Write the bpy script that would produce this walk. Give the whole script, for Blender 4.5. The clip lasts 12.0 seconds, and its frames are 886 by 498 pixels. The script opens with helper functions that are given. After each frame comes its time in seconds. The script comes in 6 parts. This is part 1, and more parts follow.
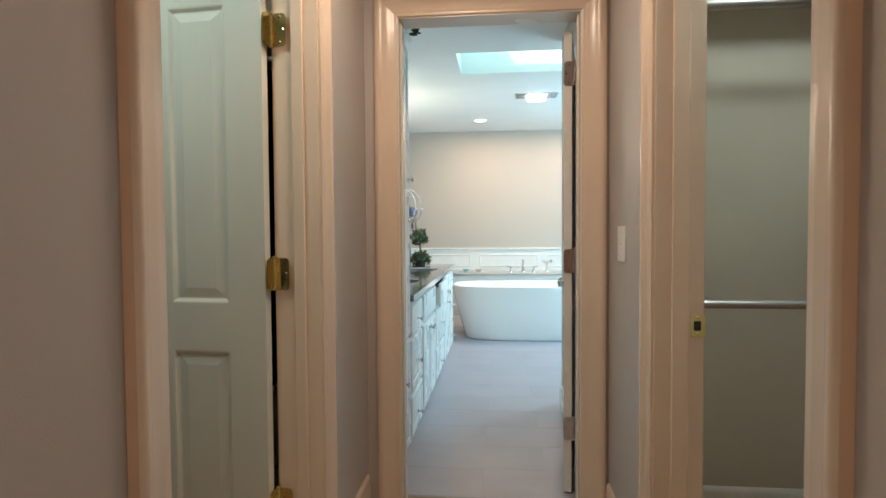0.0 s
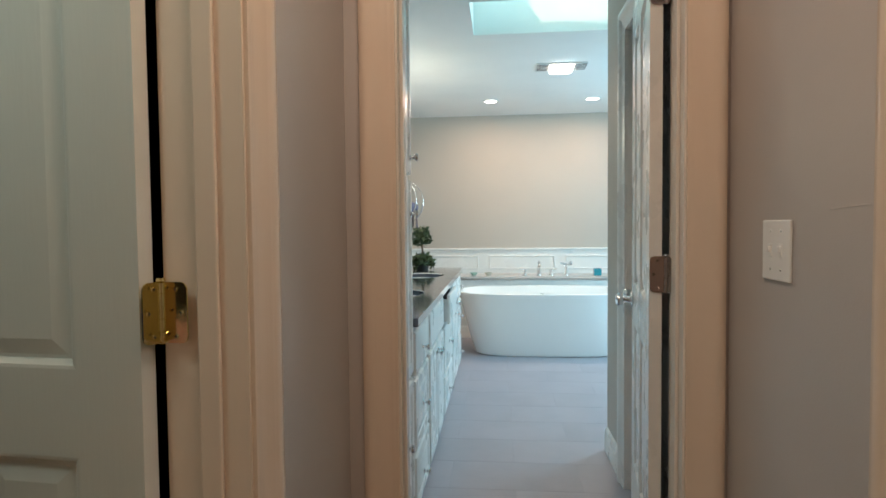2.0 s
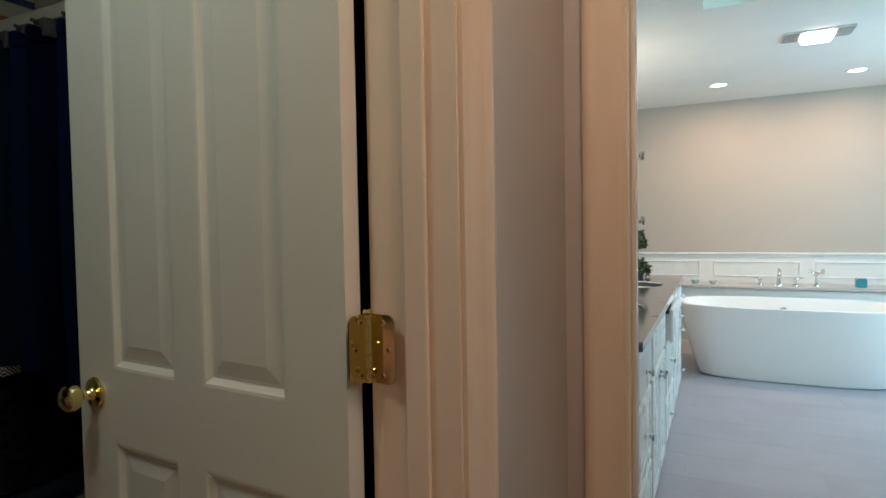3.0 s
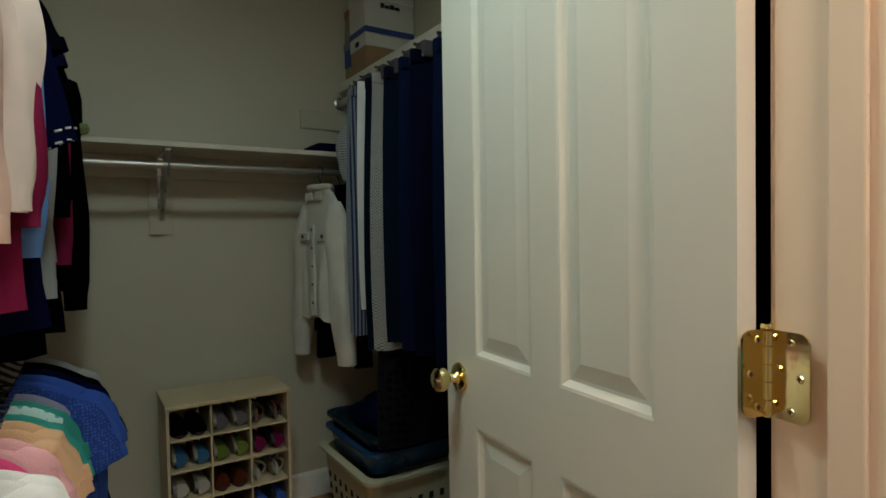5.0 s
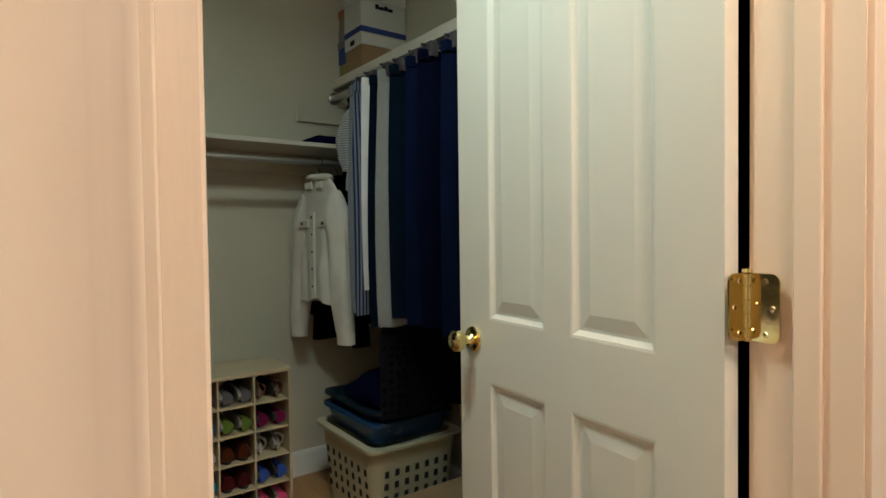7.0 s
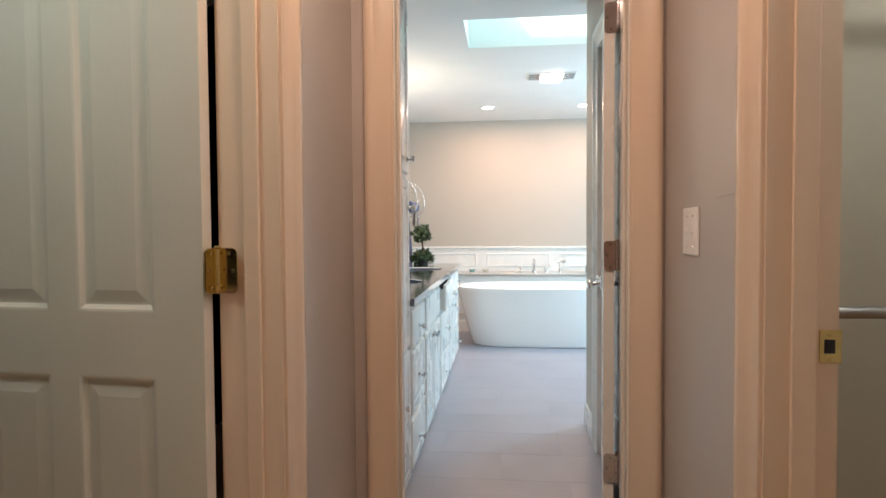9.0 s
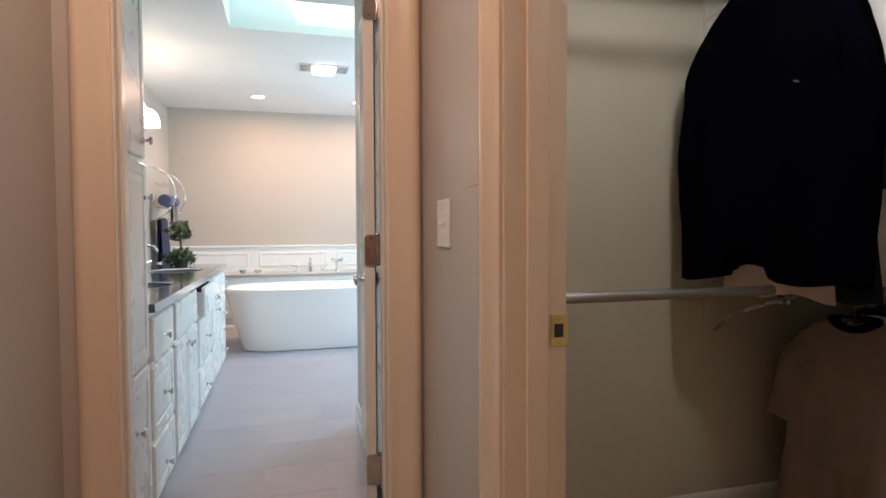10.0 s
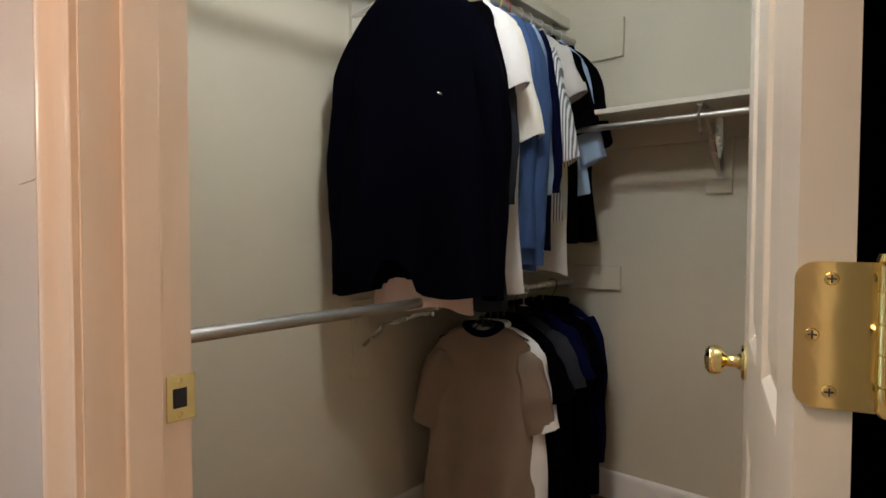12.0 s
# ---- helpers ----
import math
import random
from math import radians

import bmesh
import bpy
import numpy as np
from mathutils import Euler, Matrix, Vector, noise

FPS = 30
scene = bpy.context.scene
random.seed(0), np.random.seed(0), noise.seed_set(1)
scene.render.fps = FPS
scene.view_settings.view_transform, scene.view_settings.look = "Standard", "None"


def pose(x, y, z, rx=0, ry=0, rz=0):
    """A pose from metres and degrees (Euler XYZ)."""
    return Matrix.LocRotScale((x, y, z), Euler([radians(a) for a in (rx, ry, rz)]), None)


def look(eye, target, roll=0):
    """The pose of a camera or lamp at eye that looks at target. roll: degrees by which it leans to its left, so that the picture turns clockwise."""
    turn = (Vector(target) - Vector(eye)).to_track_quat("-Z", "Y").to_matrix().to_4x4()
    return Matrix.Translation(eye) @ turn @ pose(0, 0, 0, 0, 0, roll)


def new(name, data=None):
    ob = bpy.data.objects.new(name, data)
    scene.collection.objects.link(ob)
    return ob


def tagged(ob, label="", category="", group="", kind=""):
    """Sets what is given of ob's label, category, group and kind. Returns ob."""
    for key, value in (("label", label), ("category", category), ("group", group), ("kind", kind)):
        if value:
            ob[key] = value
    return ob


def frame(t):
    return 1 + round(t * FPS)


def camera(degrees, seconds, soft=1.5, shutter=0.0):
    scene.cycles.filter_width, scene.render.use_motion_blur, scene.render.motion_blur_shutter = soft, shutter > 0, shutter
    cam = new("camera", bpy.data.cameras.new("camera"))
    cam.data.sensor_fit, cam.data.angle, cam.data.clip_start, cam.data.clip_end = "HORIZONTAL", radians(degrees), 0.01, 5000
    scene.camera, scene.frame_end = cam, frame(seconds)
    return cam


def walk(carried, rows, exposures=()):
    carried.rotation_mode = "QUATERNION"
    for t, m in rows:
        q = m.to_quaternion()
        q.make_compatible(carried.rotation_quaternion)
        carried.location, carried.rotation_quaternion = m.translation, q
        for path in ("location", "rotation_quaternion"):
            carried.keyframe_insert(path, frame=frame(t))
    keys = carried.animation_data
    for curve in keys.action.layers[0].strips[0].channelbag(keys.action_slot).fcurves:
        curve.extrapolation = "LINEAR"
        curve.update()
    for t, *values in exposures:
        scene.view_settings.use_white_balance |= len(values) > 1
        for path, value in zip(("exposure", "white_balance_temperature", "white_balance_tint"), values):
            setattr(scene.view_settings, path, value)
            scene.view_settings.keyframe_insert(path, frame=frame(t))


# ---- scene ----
cam = camera(75.83, 12.0, soft=1.6)
# seconds, x, y, z, yaw, pitch, roll
ROWS = [
    (0.0, 0.024, -0.046, 1.195, 5.74, -2.02, 0.37),
    (0.5, 0.012, 0.228, 1.186, 5.28, -2.09, 0.44),
    (1.0, -0.013, 0.459, 1.189, 5.01, -2.15, 0.53),
    (1.5, -0.074, 0.665, 1.201, 4.87, -2.18, 0.55),
    (2.0, -0.131, 0.816, 1.193, 5.56, -2.22, 0.57),
    (2.5, -0.168, 0.945, 1.215, 13.08, -2.05, 1.01),
    (3.0, -0.227, 1.003, 1.231, 25.54, -2.04, 1.00),
    (3.5, -0.268, 1.026, 1.243, 35.42, -2.02, 0.97),
    (3.7, -0.282, 1.033, 1.248, 39.02, -1.85, 1.13),
    (5.3, -0.341, 1.045, 1.223, 60.22, -1.54, 0.96),
    (5.5, -0.332, 1.049, 1.223, 61.45, -1.45, 0.94),
    (6.0, -0.293, 1.033, 1.201, 62.15, -1.30, 0.87),
    (6.5, -0.279, 0.958, 1.177, 60.82, -1.29, 1.00),
    (6.7, -0.286, 0.908, 1.174, 58.67, -1.37, 0.91),
    (8.3, -0.130, 0.566, 1.163, 20.93, -1.91, 0.55),
    (8.5, -0.112, 0.533, 1.163, 16.17, -1.86, 0.53),
    (9.0, -0.046, 0.477, 1.142, 6.02, -1.86, 0.39),
    (9.5, 0.007, 0.527, 1.116, -4.42, -1.93, 0.19),
    (10.0, 0.050, 0.596, 1.119, -15.42, -1.98, 0.25),
    (10.5, 0.079, 0.661, 1.131, -26.94, -1.95, 0.07),
    (11.0, 0.082, 0.714, 1.148, -37.71, -1.85, -0.12),
    (11.5, 0.110, 0.785, 1.153, -45.64, -1.87, -0.13),
    (12.0, 0.212, 0.863, 1.149, -50.42, -1.89, -0.20),
]
EXPOSURES = [(0.0, 0.0, 6150, 8), (0.6, -0.12, 5980, 6), (1.5, -0.2, 6000, 7), (2.5, -0.4, 6350, 11), (3.0, -0.4, 6450, 13), (3.7, -0.2, 6350, 11), (5.3, 0.62, 6200, 7), (5.7, 0.80, 6250, 7), (6.7, 1.10, 6300, 8), (8.3, 0.42, 6750, 19), (9.5, 0.0, 6700, 22), (10.5, -0.02, 6700, 25), (11.0, 0.20, 6800, 25), (12.0, 0.75, 6500, 18)]
walk(cam, [(t, pose(x, y, z, 90 + pitch, roll, yaw)) for t, x, y, z, yaw, pitch, roll in ROWS], EXPOSURES)

# ---- world and lights ----
world = bpy.data.worlds.new("sky")
world.use_nodes = True
scene.world = world
sky = world.node_tree.nodes.new("ShaderNodeTexSky")
sky.sky_type, sky.sun_disc, sky.sun_elevation, sky.sun_rotation = "NISHITA", False, radians(44), radians(219)
back = world.node_tree.nodes["Background"]
back.inputs["Strength"].default_value = 0.14
world.node_tree.links.new(sky.outputs[0], back.inputs[0])


def lamp(name, kind, m, watts, colour, size=0.2, size_y=None, spread=180):
    data = bpy.data.lights.new(name, kind)
    data.energy, data.color = watts, colour
    if kind == "AREA":
        data.shape, data.size, data.spread = ("RECTANGLE", size, radians(spread)) if size_y else ("DISK", size, radians(spread))
        if size_y:
            data.size_y = size_y
    elif kind == "SUN":
        data.angle = radians(size)
    else:
        data.shadow_soft_size = size
    ob = new(name, data)
    ob.matrix_world = m
    return ob


WARM, COOL, DAY = (1.0, 0.73, 0.52), (0.84, 1.0, 0.90), (0.48, 0.84, 1.0)
lamp("sun", "SUN", look((0, 0, 10), (3.2, 4, 5)), 3.2, (1.0, 0.84, 0.55), 0.5)
lamp("hall_lamp", "AREA", pose(-0.16, 1.55, 2.38), 9.5, WARM, 0.30)
# unseen warm fill added behind the start for the near walls
lamp("room_lamp", "AREA", pose(-0.04, -1.45, 2.38), 8.5, (1.0, 0.52, 0.26), 0.30)
lamp("closet_lamp_west", "AREA", pose(-1.15, 1.15, 2.36), 5.4, (0.78, 1.0, 0.90), 0.30)
lamp("closet_lamp_east", "POINT", pose(1.14, 1.50, 2.33), 12.5, (0.90, 1.0, 0.97), 0.06)
for x, y in ((-0.20, 6.56), (0.80, 6.58)):
    lamp("can_lamp", "AREA", pose(x, y, 2.425), 14, (1.0, 0.68, 0.46), 0.11)
lamp("skylight_lamp", "AREA", pose(0.42, 4.30, 3.17), 9, (0.38, 0.90, 0.95), 1.2, 0.45)
lamp("fan_lamp", "AREA", pose(0.36, 5.36, 2.40), 4, (1.0, 0.86, 0.70), 0.16)
lamp("vanity_lamp", "POINT", pose(-0.82, 5.25, 1.86), 7, (1.0, 0.90, 0.62), 0.10)
# unseen daylight fill, added at the bathroom's east side
lamp("window_lamp", "AREA", pose(2.20, 5.45, 1.45, 0, 90, 0), 70, DAY, 1.0, 1.1)

# ---- materials ----


def material(name, base, rough=0.6, metal=0.0, second=None, scale=6.0, fine=120.0, bump=0.04, coat=0.0, mix=0.5, stretch=(1, 1, 1), sheen=0.0, spec=0.5):
    """A paint, cloth or wood with stains at one scale and grain at another."""
    m = bpy.data.materials.new(name)
    m.use_nodes = True
    n, k = m.node_tree.nodes, m.node_tree.links
    b = n["Principled BSDF"]
    co, mp = n.new("ShaderNodeTexCoord"), n.new("ShaderNodeMapping")
    mp.inputs["Scale"].default_value = stretch
    k.new(co.outputs["Object"], mp.inputs[0])
    big, small = n.new("ShaderNodeTexNoise"), n.new("ShaderNodeTexNoise")
    big.inputs["Scale"].default_value, big.inputs["Detail"].default_value = scale, 4
    small.inputs["Scale"].default_value, small.inputs["Detail"].default_value = fine, 3
    k.new(mp.outputs[0], big.inputs["Vector"])
    k.new(mp.outputs[0], small.inputs["Vector"])
    ramp = n.new("ShaderNodeMapRange")
    ramp.inputs[1].default_value, ramp.inputs[2].default_value = 0.35, 0.65
    ramp.inputs[4].default_value = mix
    k.new(big.outputs[0], ramp.inputs[0])
    mixer = n.new("ShaderNodeMix")
    mixer.data_type = "RGBA"
    mixer.inputs["A"].default_value = (*base, 1)
    mixer.inputs["B"].default_value = (*(second or [c * 0.9 for c in base]), 1)
    k.new(ramp.outputs[0], mixer.inputs["Factor"])
    k.new(mixer.outputs["Result"], b.inputs["Base Color"])
    b.inputs["Metallic"].default_value = metal
    b.inputs["Coat Weight"].default_value = coat
    b.inputs["Coat Roughness"].default_value = 0.12
    b.inputs["Sheen Weight"].default_value = sheen
    b.inputs["Specular IOR Level"].default_value = spec
    rr = n.new("ShaderNodeMapRange")
    rr.inputs[3].default_value, rr.inputs[4].default_value = max(rough - 0.06, 0.02), min(rough + 0.06, 1)
    k.new(big.outputs[0], rr.inputs[0])
    k.new(rr.outputs[0], b.inputs["Roughness"])
    if bump:
        bp = n.new("ShaderNodeBump")
        bp.inputs["Strength"].default_value, bp.inputs["Distance"].default_value = bump, 0.01
        k.new(small.outputs[0], bp.inputs["Height"])
        k.new(bp.outputs[0], b.inputs["Normal"])
    return m


def glow(name, colour, strength):
    m = bpy.data.materials.new(name)
    m.use_nodes = True
    b = m.node_tree.nodes["Principled BSDF"]
    b.inputs["Base Color"].default_value = (*colour, 1)
    b.inputs["Emission Color"].default_value = (*colour, 1)
    b.inputs["Emission Strength"].default_value = strength
    return m


def pattern(name, a, c, kind="checks", size=0.012, rough=0.85):
    """A woven cloth in two colours: checks, stripes or spots."""
    m = material(name, a, rough, bump=0.1, fine=400, spec=0.1)
    n, k = m.node_tree.nodes, m.node_tree.links
    b = n["Principled BSDF"]
    co = n.new("ShaderNodeTexCoord")
    if kind == "checks":
        tex = n.new("ShaderNodeTexChecker")
        tex.inputs["Scale"].default_value = 1 / size
        tex.inputs[1].default_value, tex.inputs[2].default_value = (*a, 1), (*c, 1)
        k.new(co.outputs["Object"], tex.inputs[0])
        k.new(tex.outputs[0], b.inputs["Base Color"])
        return m
    if kind == "spots":
        tex = n.new("ShaderNodeTexVoronoi")
        tex.inputs["Scale"].default_value = 1 / size
        tex.inputs["Randomness"].default_value = 0.35
        k.new(co.outputs["Object"], tex.inputs["Vector"])
    else:
        tex = n.new("ShaderNodeTexWave")
        tex.bands_direction = {"stripes": "Y", "bands": "Z", "pinstripes": "X"}[kind]
        tex.inputs["Scale"].default_value = 0.31 / size
        tex.inputs["Distortion"].default_value = 0.4
        k.new(co.outputs["Object"], tex.inputs["Vector"])
    step = n.new("ShaderNodeMapRange")
    step.inputs[1].default_value, step.inputs[2].default_value = (0.35, 0.42) if kind == "spots" else (0.42, 0.58)
    k.new(tex.outputs[0], step.inputs[0])
    mx = n.new("ShaderNodeMix")
    mx.data_type = "RGBA"
    mx.inputs["A"].default_value, mx.inputs["B"].default_value = (*a, 1), (*c, 1)
    k.new(step.outputs[0], mx.inputs["Factor"])
    k.new(mx.outputs["Result"], b.inputs["Base Color"])
    return m


HALL = material("hall_paint", (0.52, 0.475, 0.445), 0.45, fine=260, bump=0.05, scale=2.5, mix=0.35)
BATH = material("bath_paint", (0.49, 0.445, 0.39), 0.55, fine=260, bump=0.04, scale=2.0, mix=0.3)
CLOSET = material("closet_paint", (0.57, 0.54, 0.44), 0.6, second=(0.52, 0.49, 0.40), fine=260, bump=0.05, scale=2.2)
CEIL = material("ceiling_paint", (0.80, 0.79, 0.77), 0.7, fine=300, bump=0.06, scale=3, mix=0.3)
# the hall's warm light is mixed into this trim colour
TRIM_WARM_LIT = material("warm_lit_trim_paint", (0.76, 0.625, 0.50), 0.24, fine=90, bump=0.03, scale=5, mix=0.4, stretch=(1, 1, 0.15))
# the same trim with less warm light in its colour, for the bathroom jambs
JAMB_COOL_LIT = material("cool_lit_jamb_paint", (0.79, 0.73, 0.66), 0.26, fine=90, bump=0.03, scale=5, mix=0.3, stretch=(1, 1, 0.15))
WHITE = material("white_gloss", (0.80, 0.80, 0.78), 0.28, fine=120, bump=0.02, scale=5, mix=0.25)
DOORPAINT = material("door_paint", (0.74, 0.72, 0.65), 0.30, fine=150, bump=0.05, scale=4, mix=0.3, stretch=(1, 1, 0.1))
BRASS = material("brass", (0.84, 0.73, 0.36), 0.11, 1.0, second=(0.76, 0.60, 0.24), scale=18, fine=22, bump=0.05)
CHROME = material("chrome", (0.80, 0.80, 0.82), 0.10, 1.0, scale=20, bump=0.0, mix=0.2)
STEEL = material("brushed_steel", (0.55, 0.55, 0.54), 0.28, 1.0, scale=20, bump=0.0, mix=0.1)
NICKEL = material("polished_nickel", (0.62, 0.58, 0.58), 0.13, 1.0, second=(0.50, 0.46, 0.46), scale=30, bump=0.0)
BRONZE = material("dark_bronze", (0.13, 0.105, 0.105), 0.3, 1.0, scale=30, bump=0.03)
COUNTER = material("grey_counter", (0.075, 0.085, 0.12), 0.08, second=(0.12, 0.13, 0.165), scale=40, fine=250, bump=0.0, coat=1.0)
PORCELAIN = material("white_acrylic", (0.86, 0.86, 0.85), 0.14, bump=0.0, mix=0.1, coat=0.3)
BASIN = material("blue_basin", (0.06, 0.12, 0.22), 0.08, second=(0.10, 0.20, 0.32), scale=12, bump=0.0, coat=0.6)
TILE = material("floor_tile", (0.335, 0.325, 0.375), 0.36, second=(0.43, 0.415, 0.465), scale=3.2, fine=60, bump=0.05)
GROUT = material("grout", (0.345, 0.335, 0.38), 0.8, bump=0.1)
WOOD = material("oak_floor", (0.40, 0.21, 0.08), 0.32, second=(0.28, 0.13, 0.045), scale=7, fine=70, bump=0.05, stretch=(1, 8, 1))
CARPET = material("hall_carpet", (0.42, 0.36, 0.30), 0.95, fine=500, bump=0.6, scale=8)
# near-black colour that stands in for shade inside holes, slots and gaps
HOLE_SHADE = material("painted_hole_shade", (0.02, 0.02, 0.025), 0.8)
LEAF = material("topiary_leaf", (0.06, 0.09, 0.035), 0.6, second=(0.09, 0.12, 0.05), scale=30)
BULB = glow("lit_diffuser", (1.0, 0.93, 0.82), 6.0)
PLASTIC = material("white_plastic", (0.86, 0.85, 0.83), 0.35, bump=0.0, mix=0.1)
LAMINATE = material("beige_laminate", (0.60, 0.50, 0.33), 0.45, second=(0.55, 0.45, 0.29), scale=9)

# ---- mesh helpers ----


def thing(name, m=None, label="", category="", group="", kind=""):
    ob = new(name)
    ob.empty_display_size = 0.05
    if m is not None:
        ob.matrix_world = m
    return tagged(ob, label, category, group, kind)


def mesh_of(name, bm, mat, smooth=False):
    me = bpy.data.meshes.new(name)
    bmesh.ops.recalc_face_normals(bm, faces=bm.faces)
    bm.to_mesh(me)
    bm.free()
    for one in mat if isinstance(mat, (list, tuple)) else [mat]:
        me.materials.append(one)
    if smooth:
        me.shade_smooth()
        me.set_sharp_from_angle(angle=radians(38))
    return me


def part(name, bm, mat, parent=None, label="", smooth=False):
    ob = new(name, mesh_of(name, bm, mat, smooth))
    if parent is not None:
        ob.parent = parent
    return tagged(ob, label)


def structure(name, bm, mat, label="", smooth=False):
    return tagged(part(name, bm, mat, None, label, smooth), kind="structure")


def box(bm, x0, x1, y0, y1, z0, z1, bevel=0.0, seg=2):
    r = bmesh.ops.create_cube(bm, size=1)
    bmesh.ops.transform(bm, matrix=Matrix.Translation(((x0 + x1) / 2, (y0 + y1) / 2, (z0 + z1) / 2)) @ Matrix.Diagonal((x1 - x0, y1 - y0, z1 - z0, 1)), verts=r["verts"])
    if bevel:
        edges = list({e for v in r["verts"] for e in v.link_edges})
        bmesh.ops.bevel(bm, geom=edges, offset=bevel, segments=seg, profile=0.5, affect="EDGES")
    return bm


def boxed(*args, **kw):
    return box(bmesh.new(), *args, **kw)


def lathe(bm, profile, m=None, seg=24, caps=True):
    """Turns (radius, height) pairs round z."""
    rings = []
    for r, h in profile:
        rings.append([bm.verts.new((r * math.cos(a), r * math.sin(a), h)) for a in (2 * math.pi * i / seg for i in range(seg))])
    for a, b in zip(rings, rings[1:]):
        for i in range(seg):
            bm.faces.new((a[i], a[(i + 1) % seg], b[(i + 1) % seg], b[i]))
    for ring in (rings[0], rings[-1]) if caps else ():
        bm.faces.new(ring)
    if m is not None:
        bmesh.ops.transform(bm, matrix=m, verts=[v for r in rings for v in r])
    return bm


def tube(bm, points, radius, seg=10, caps=True):
    """A round bar along a line of points; radius is one number or one a point."""
    rings, side = [], None
    pts = [Vector(p) for p in points]
    for i, p in enumerate(pts):
        d = (pts[min(i + 1, len(pts) - 1)] - pts[max(i - 1, 0)]).normalized()
        if side is None:
            side = d.orthogonal().normalized()
        side = (side - d * side.dot(d)).normalized()
        up = d.cross(side)
        r = radius[i] if isinstance(radius, (list, tuple)) else radius
        rings.append([bm.verts.new(p + r * (math.cos(a) * side + math.sin(a) * up)) for a in (2 * math.pi * j / seg for j in range(seg))])
    for a, b in zip(rings, rings[1:]):
        for j in range(seg):
            bm.faces.new((a[j], a[(j + 1) % seg], b[(j + 1) % seg], b[j]))
    if caps:
        bm.faces.new(rings[0])
        bm.faces.new(rings[-1])
    return bm


def prism(bm, outline, place, span):
    """Sweeps an outline of (u, t) pairs between two ends; place(u, t, end) gives a point."""
    ends = [[bm.verts.new(place(u, t, e)) for u, t in outline] for e in span]
    n = len(outline)
    for i in range(n):
        bm.faces.new((ends[0][i], ends[0][(i + 1) % n], ends[1][(i + 1) % n], ends[1][i]))
    bm.faces.new(ends[0])
    bm.faces.new(ends[1])
    return bm


# ---- walls, floors, ceilings ----
H, HEAD = 2.44, 2.06
W0, W1 = -0.695, -0.555      # west wall of the hall
E0, E1 = 0.475, 0.605        # east wall of the hall
N0, N1 = 2.38, 2.50          # wall between hall and bathroom
LY0, LY1 = 0.880, 1.735      # west closet's doorway
RY0, RY1 = 0.828, 1.668      # east closet's doorway
BX0, BX1 = -0.415, 0.367     # bathroom's doorway
S0 = -1.9                    # wall behind the start
WX, EX = -2.90, 2.52         # back walls of the closets
WY, EY = 0.46, 0.30          # south walls of the closets
BW, BE, BN = -1.16, 2.30, 7.30
SKY = (-0.285, 1.15, 4.03, 4.58)

structure("wall_hall_west_south", boxed(W0, W1, S0, LY0 - 0.016, 0, H), HALL)
structure("wall_hall_west_north", boxed(W0, W1, LY1 + 0.016, N0, 0, H), HALL)
structure("wall_hall_west_head", boxed(W0, W1, LY0 - 0.016, LY1 + 0.016, HEAD + 0.016, H), HALL)
structure("wall_hall_east_south", boxed(E0, E1, S0, RY0 - 0.016, 0, H), HALL)
structure("wall_hall_east_north", boxed(E0, E1, RY1 + 0.016, N0, 0, H), HALL)
structure("wall_hall_east_head", boxed(E0, E1, RY0 - 0.016, RY1 + 0.016, HEAD + 0.016, H), HALL)
structure("wall_hall_south", boxed(W0, E1, S0 - 0.12, S0, 0, H), HALL)
structure("wall_bath_south_left", boxed(WX - 0.12, BX0 - 0.006, N0, N1, 0, H), HALL)
structure("wall_bath_south_right", boxed(BX1 + 0.006, EX + 0.12, N0, N1, 0, H), HALL)
structure("wall_bath_south_head", boxed(BX0 - 0.006, BX1 + 0.006, N0, N1, HEAD + 0.046, H), HALL)
# closet linings, in the closets' own paint
structure("wall_closet_west_back", boxed(WX - 0.12, WX, WY - 0.12, N0, 0, H), CLOSET)
structure("wall_closet_west_south", boxed(WX, W0 - 0.012, WY - 0.12, WY, 0, H), CLOSET)
structure("wall_closet_west_north", boxed(WX, W0 - 0.012, N0 - 0.012, N0 - 0.002, 0, H), CLOSET)
structure("wall_closet_west_front", boxed(W0 - 0.012, W0 - 0.002, LY1 + 0.02, N0 - 0.002, 0, H), CLOSET)
structure("wall_closet_west_front_south", boxed(W0 - 0.012, W0 - 0.002, WY - 0.12, LY0 - 0.02, 0, H), CLOSET)
structure("wall_closet_east_back", boxed(EX, EX + 0.12, EY - 0.12, N0, 0, H), CLOSET)
structure("wall_closet_east_south", boxed(E1 + 0.012, EX, EY - 0.12, EY, 0, H), CLOSET)
structure("wall_closet_east_north", boxed(E1 + 0.012, EX, N0 - 0.012, N0 - 0.002, 0, H), CLOSET)
structure("wall_closet_east_front", boxed(E1 + 0.002, E1 + 0.012, RY1 + 0.02, N0 - 0.002, 0, H), CLOSET)
structure("wall_closet_east_front_south", boxed(E1 + 0.002, E1 + 0.012, EY - 0.12, RY0 - 0.02, 0, H), CLOSET)
# bathroom
structure("wall_bath_west", boxed(BW - 0.12, BW, N1, BN, 0, H), BATH)
structure("wall_bath_north", boxed(BW - 0.12, BE + 0.12, BN, BN + 0.12, 0, H), BATH)
structure("wall_bath_east", boxed(BE, BE + 0.12, 3.86, BN, 0, H), BATH)
structure("wall_bath_south_lining", boxed(BX1 + 0.12, BE, N1 + 0.001, N1 + 0.008, 0, H), BATH)
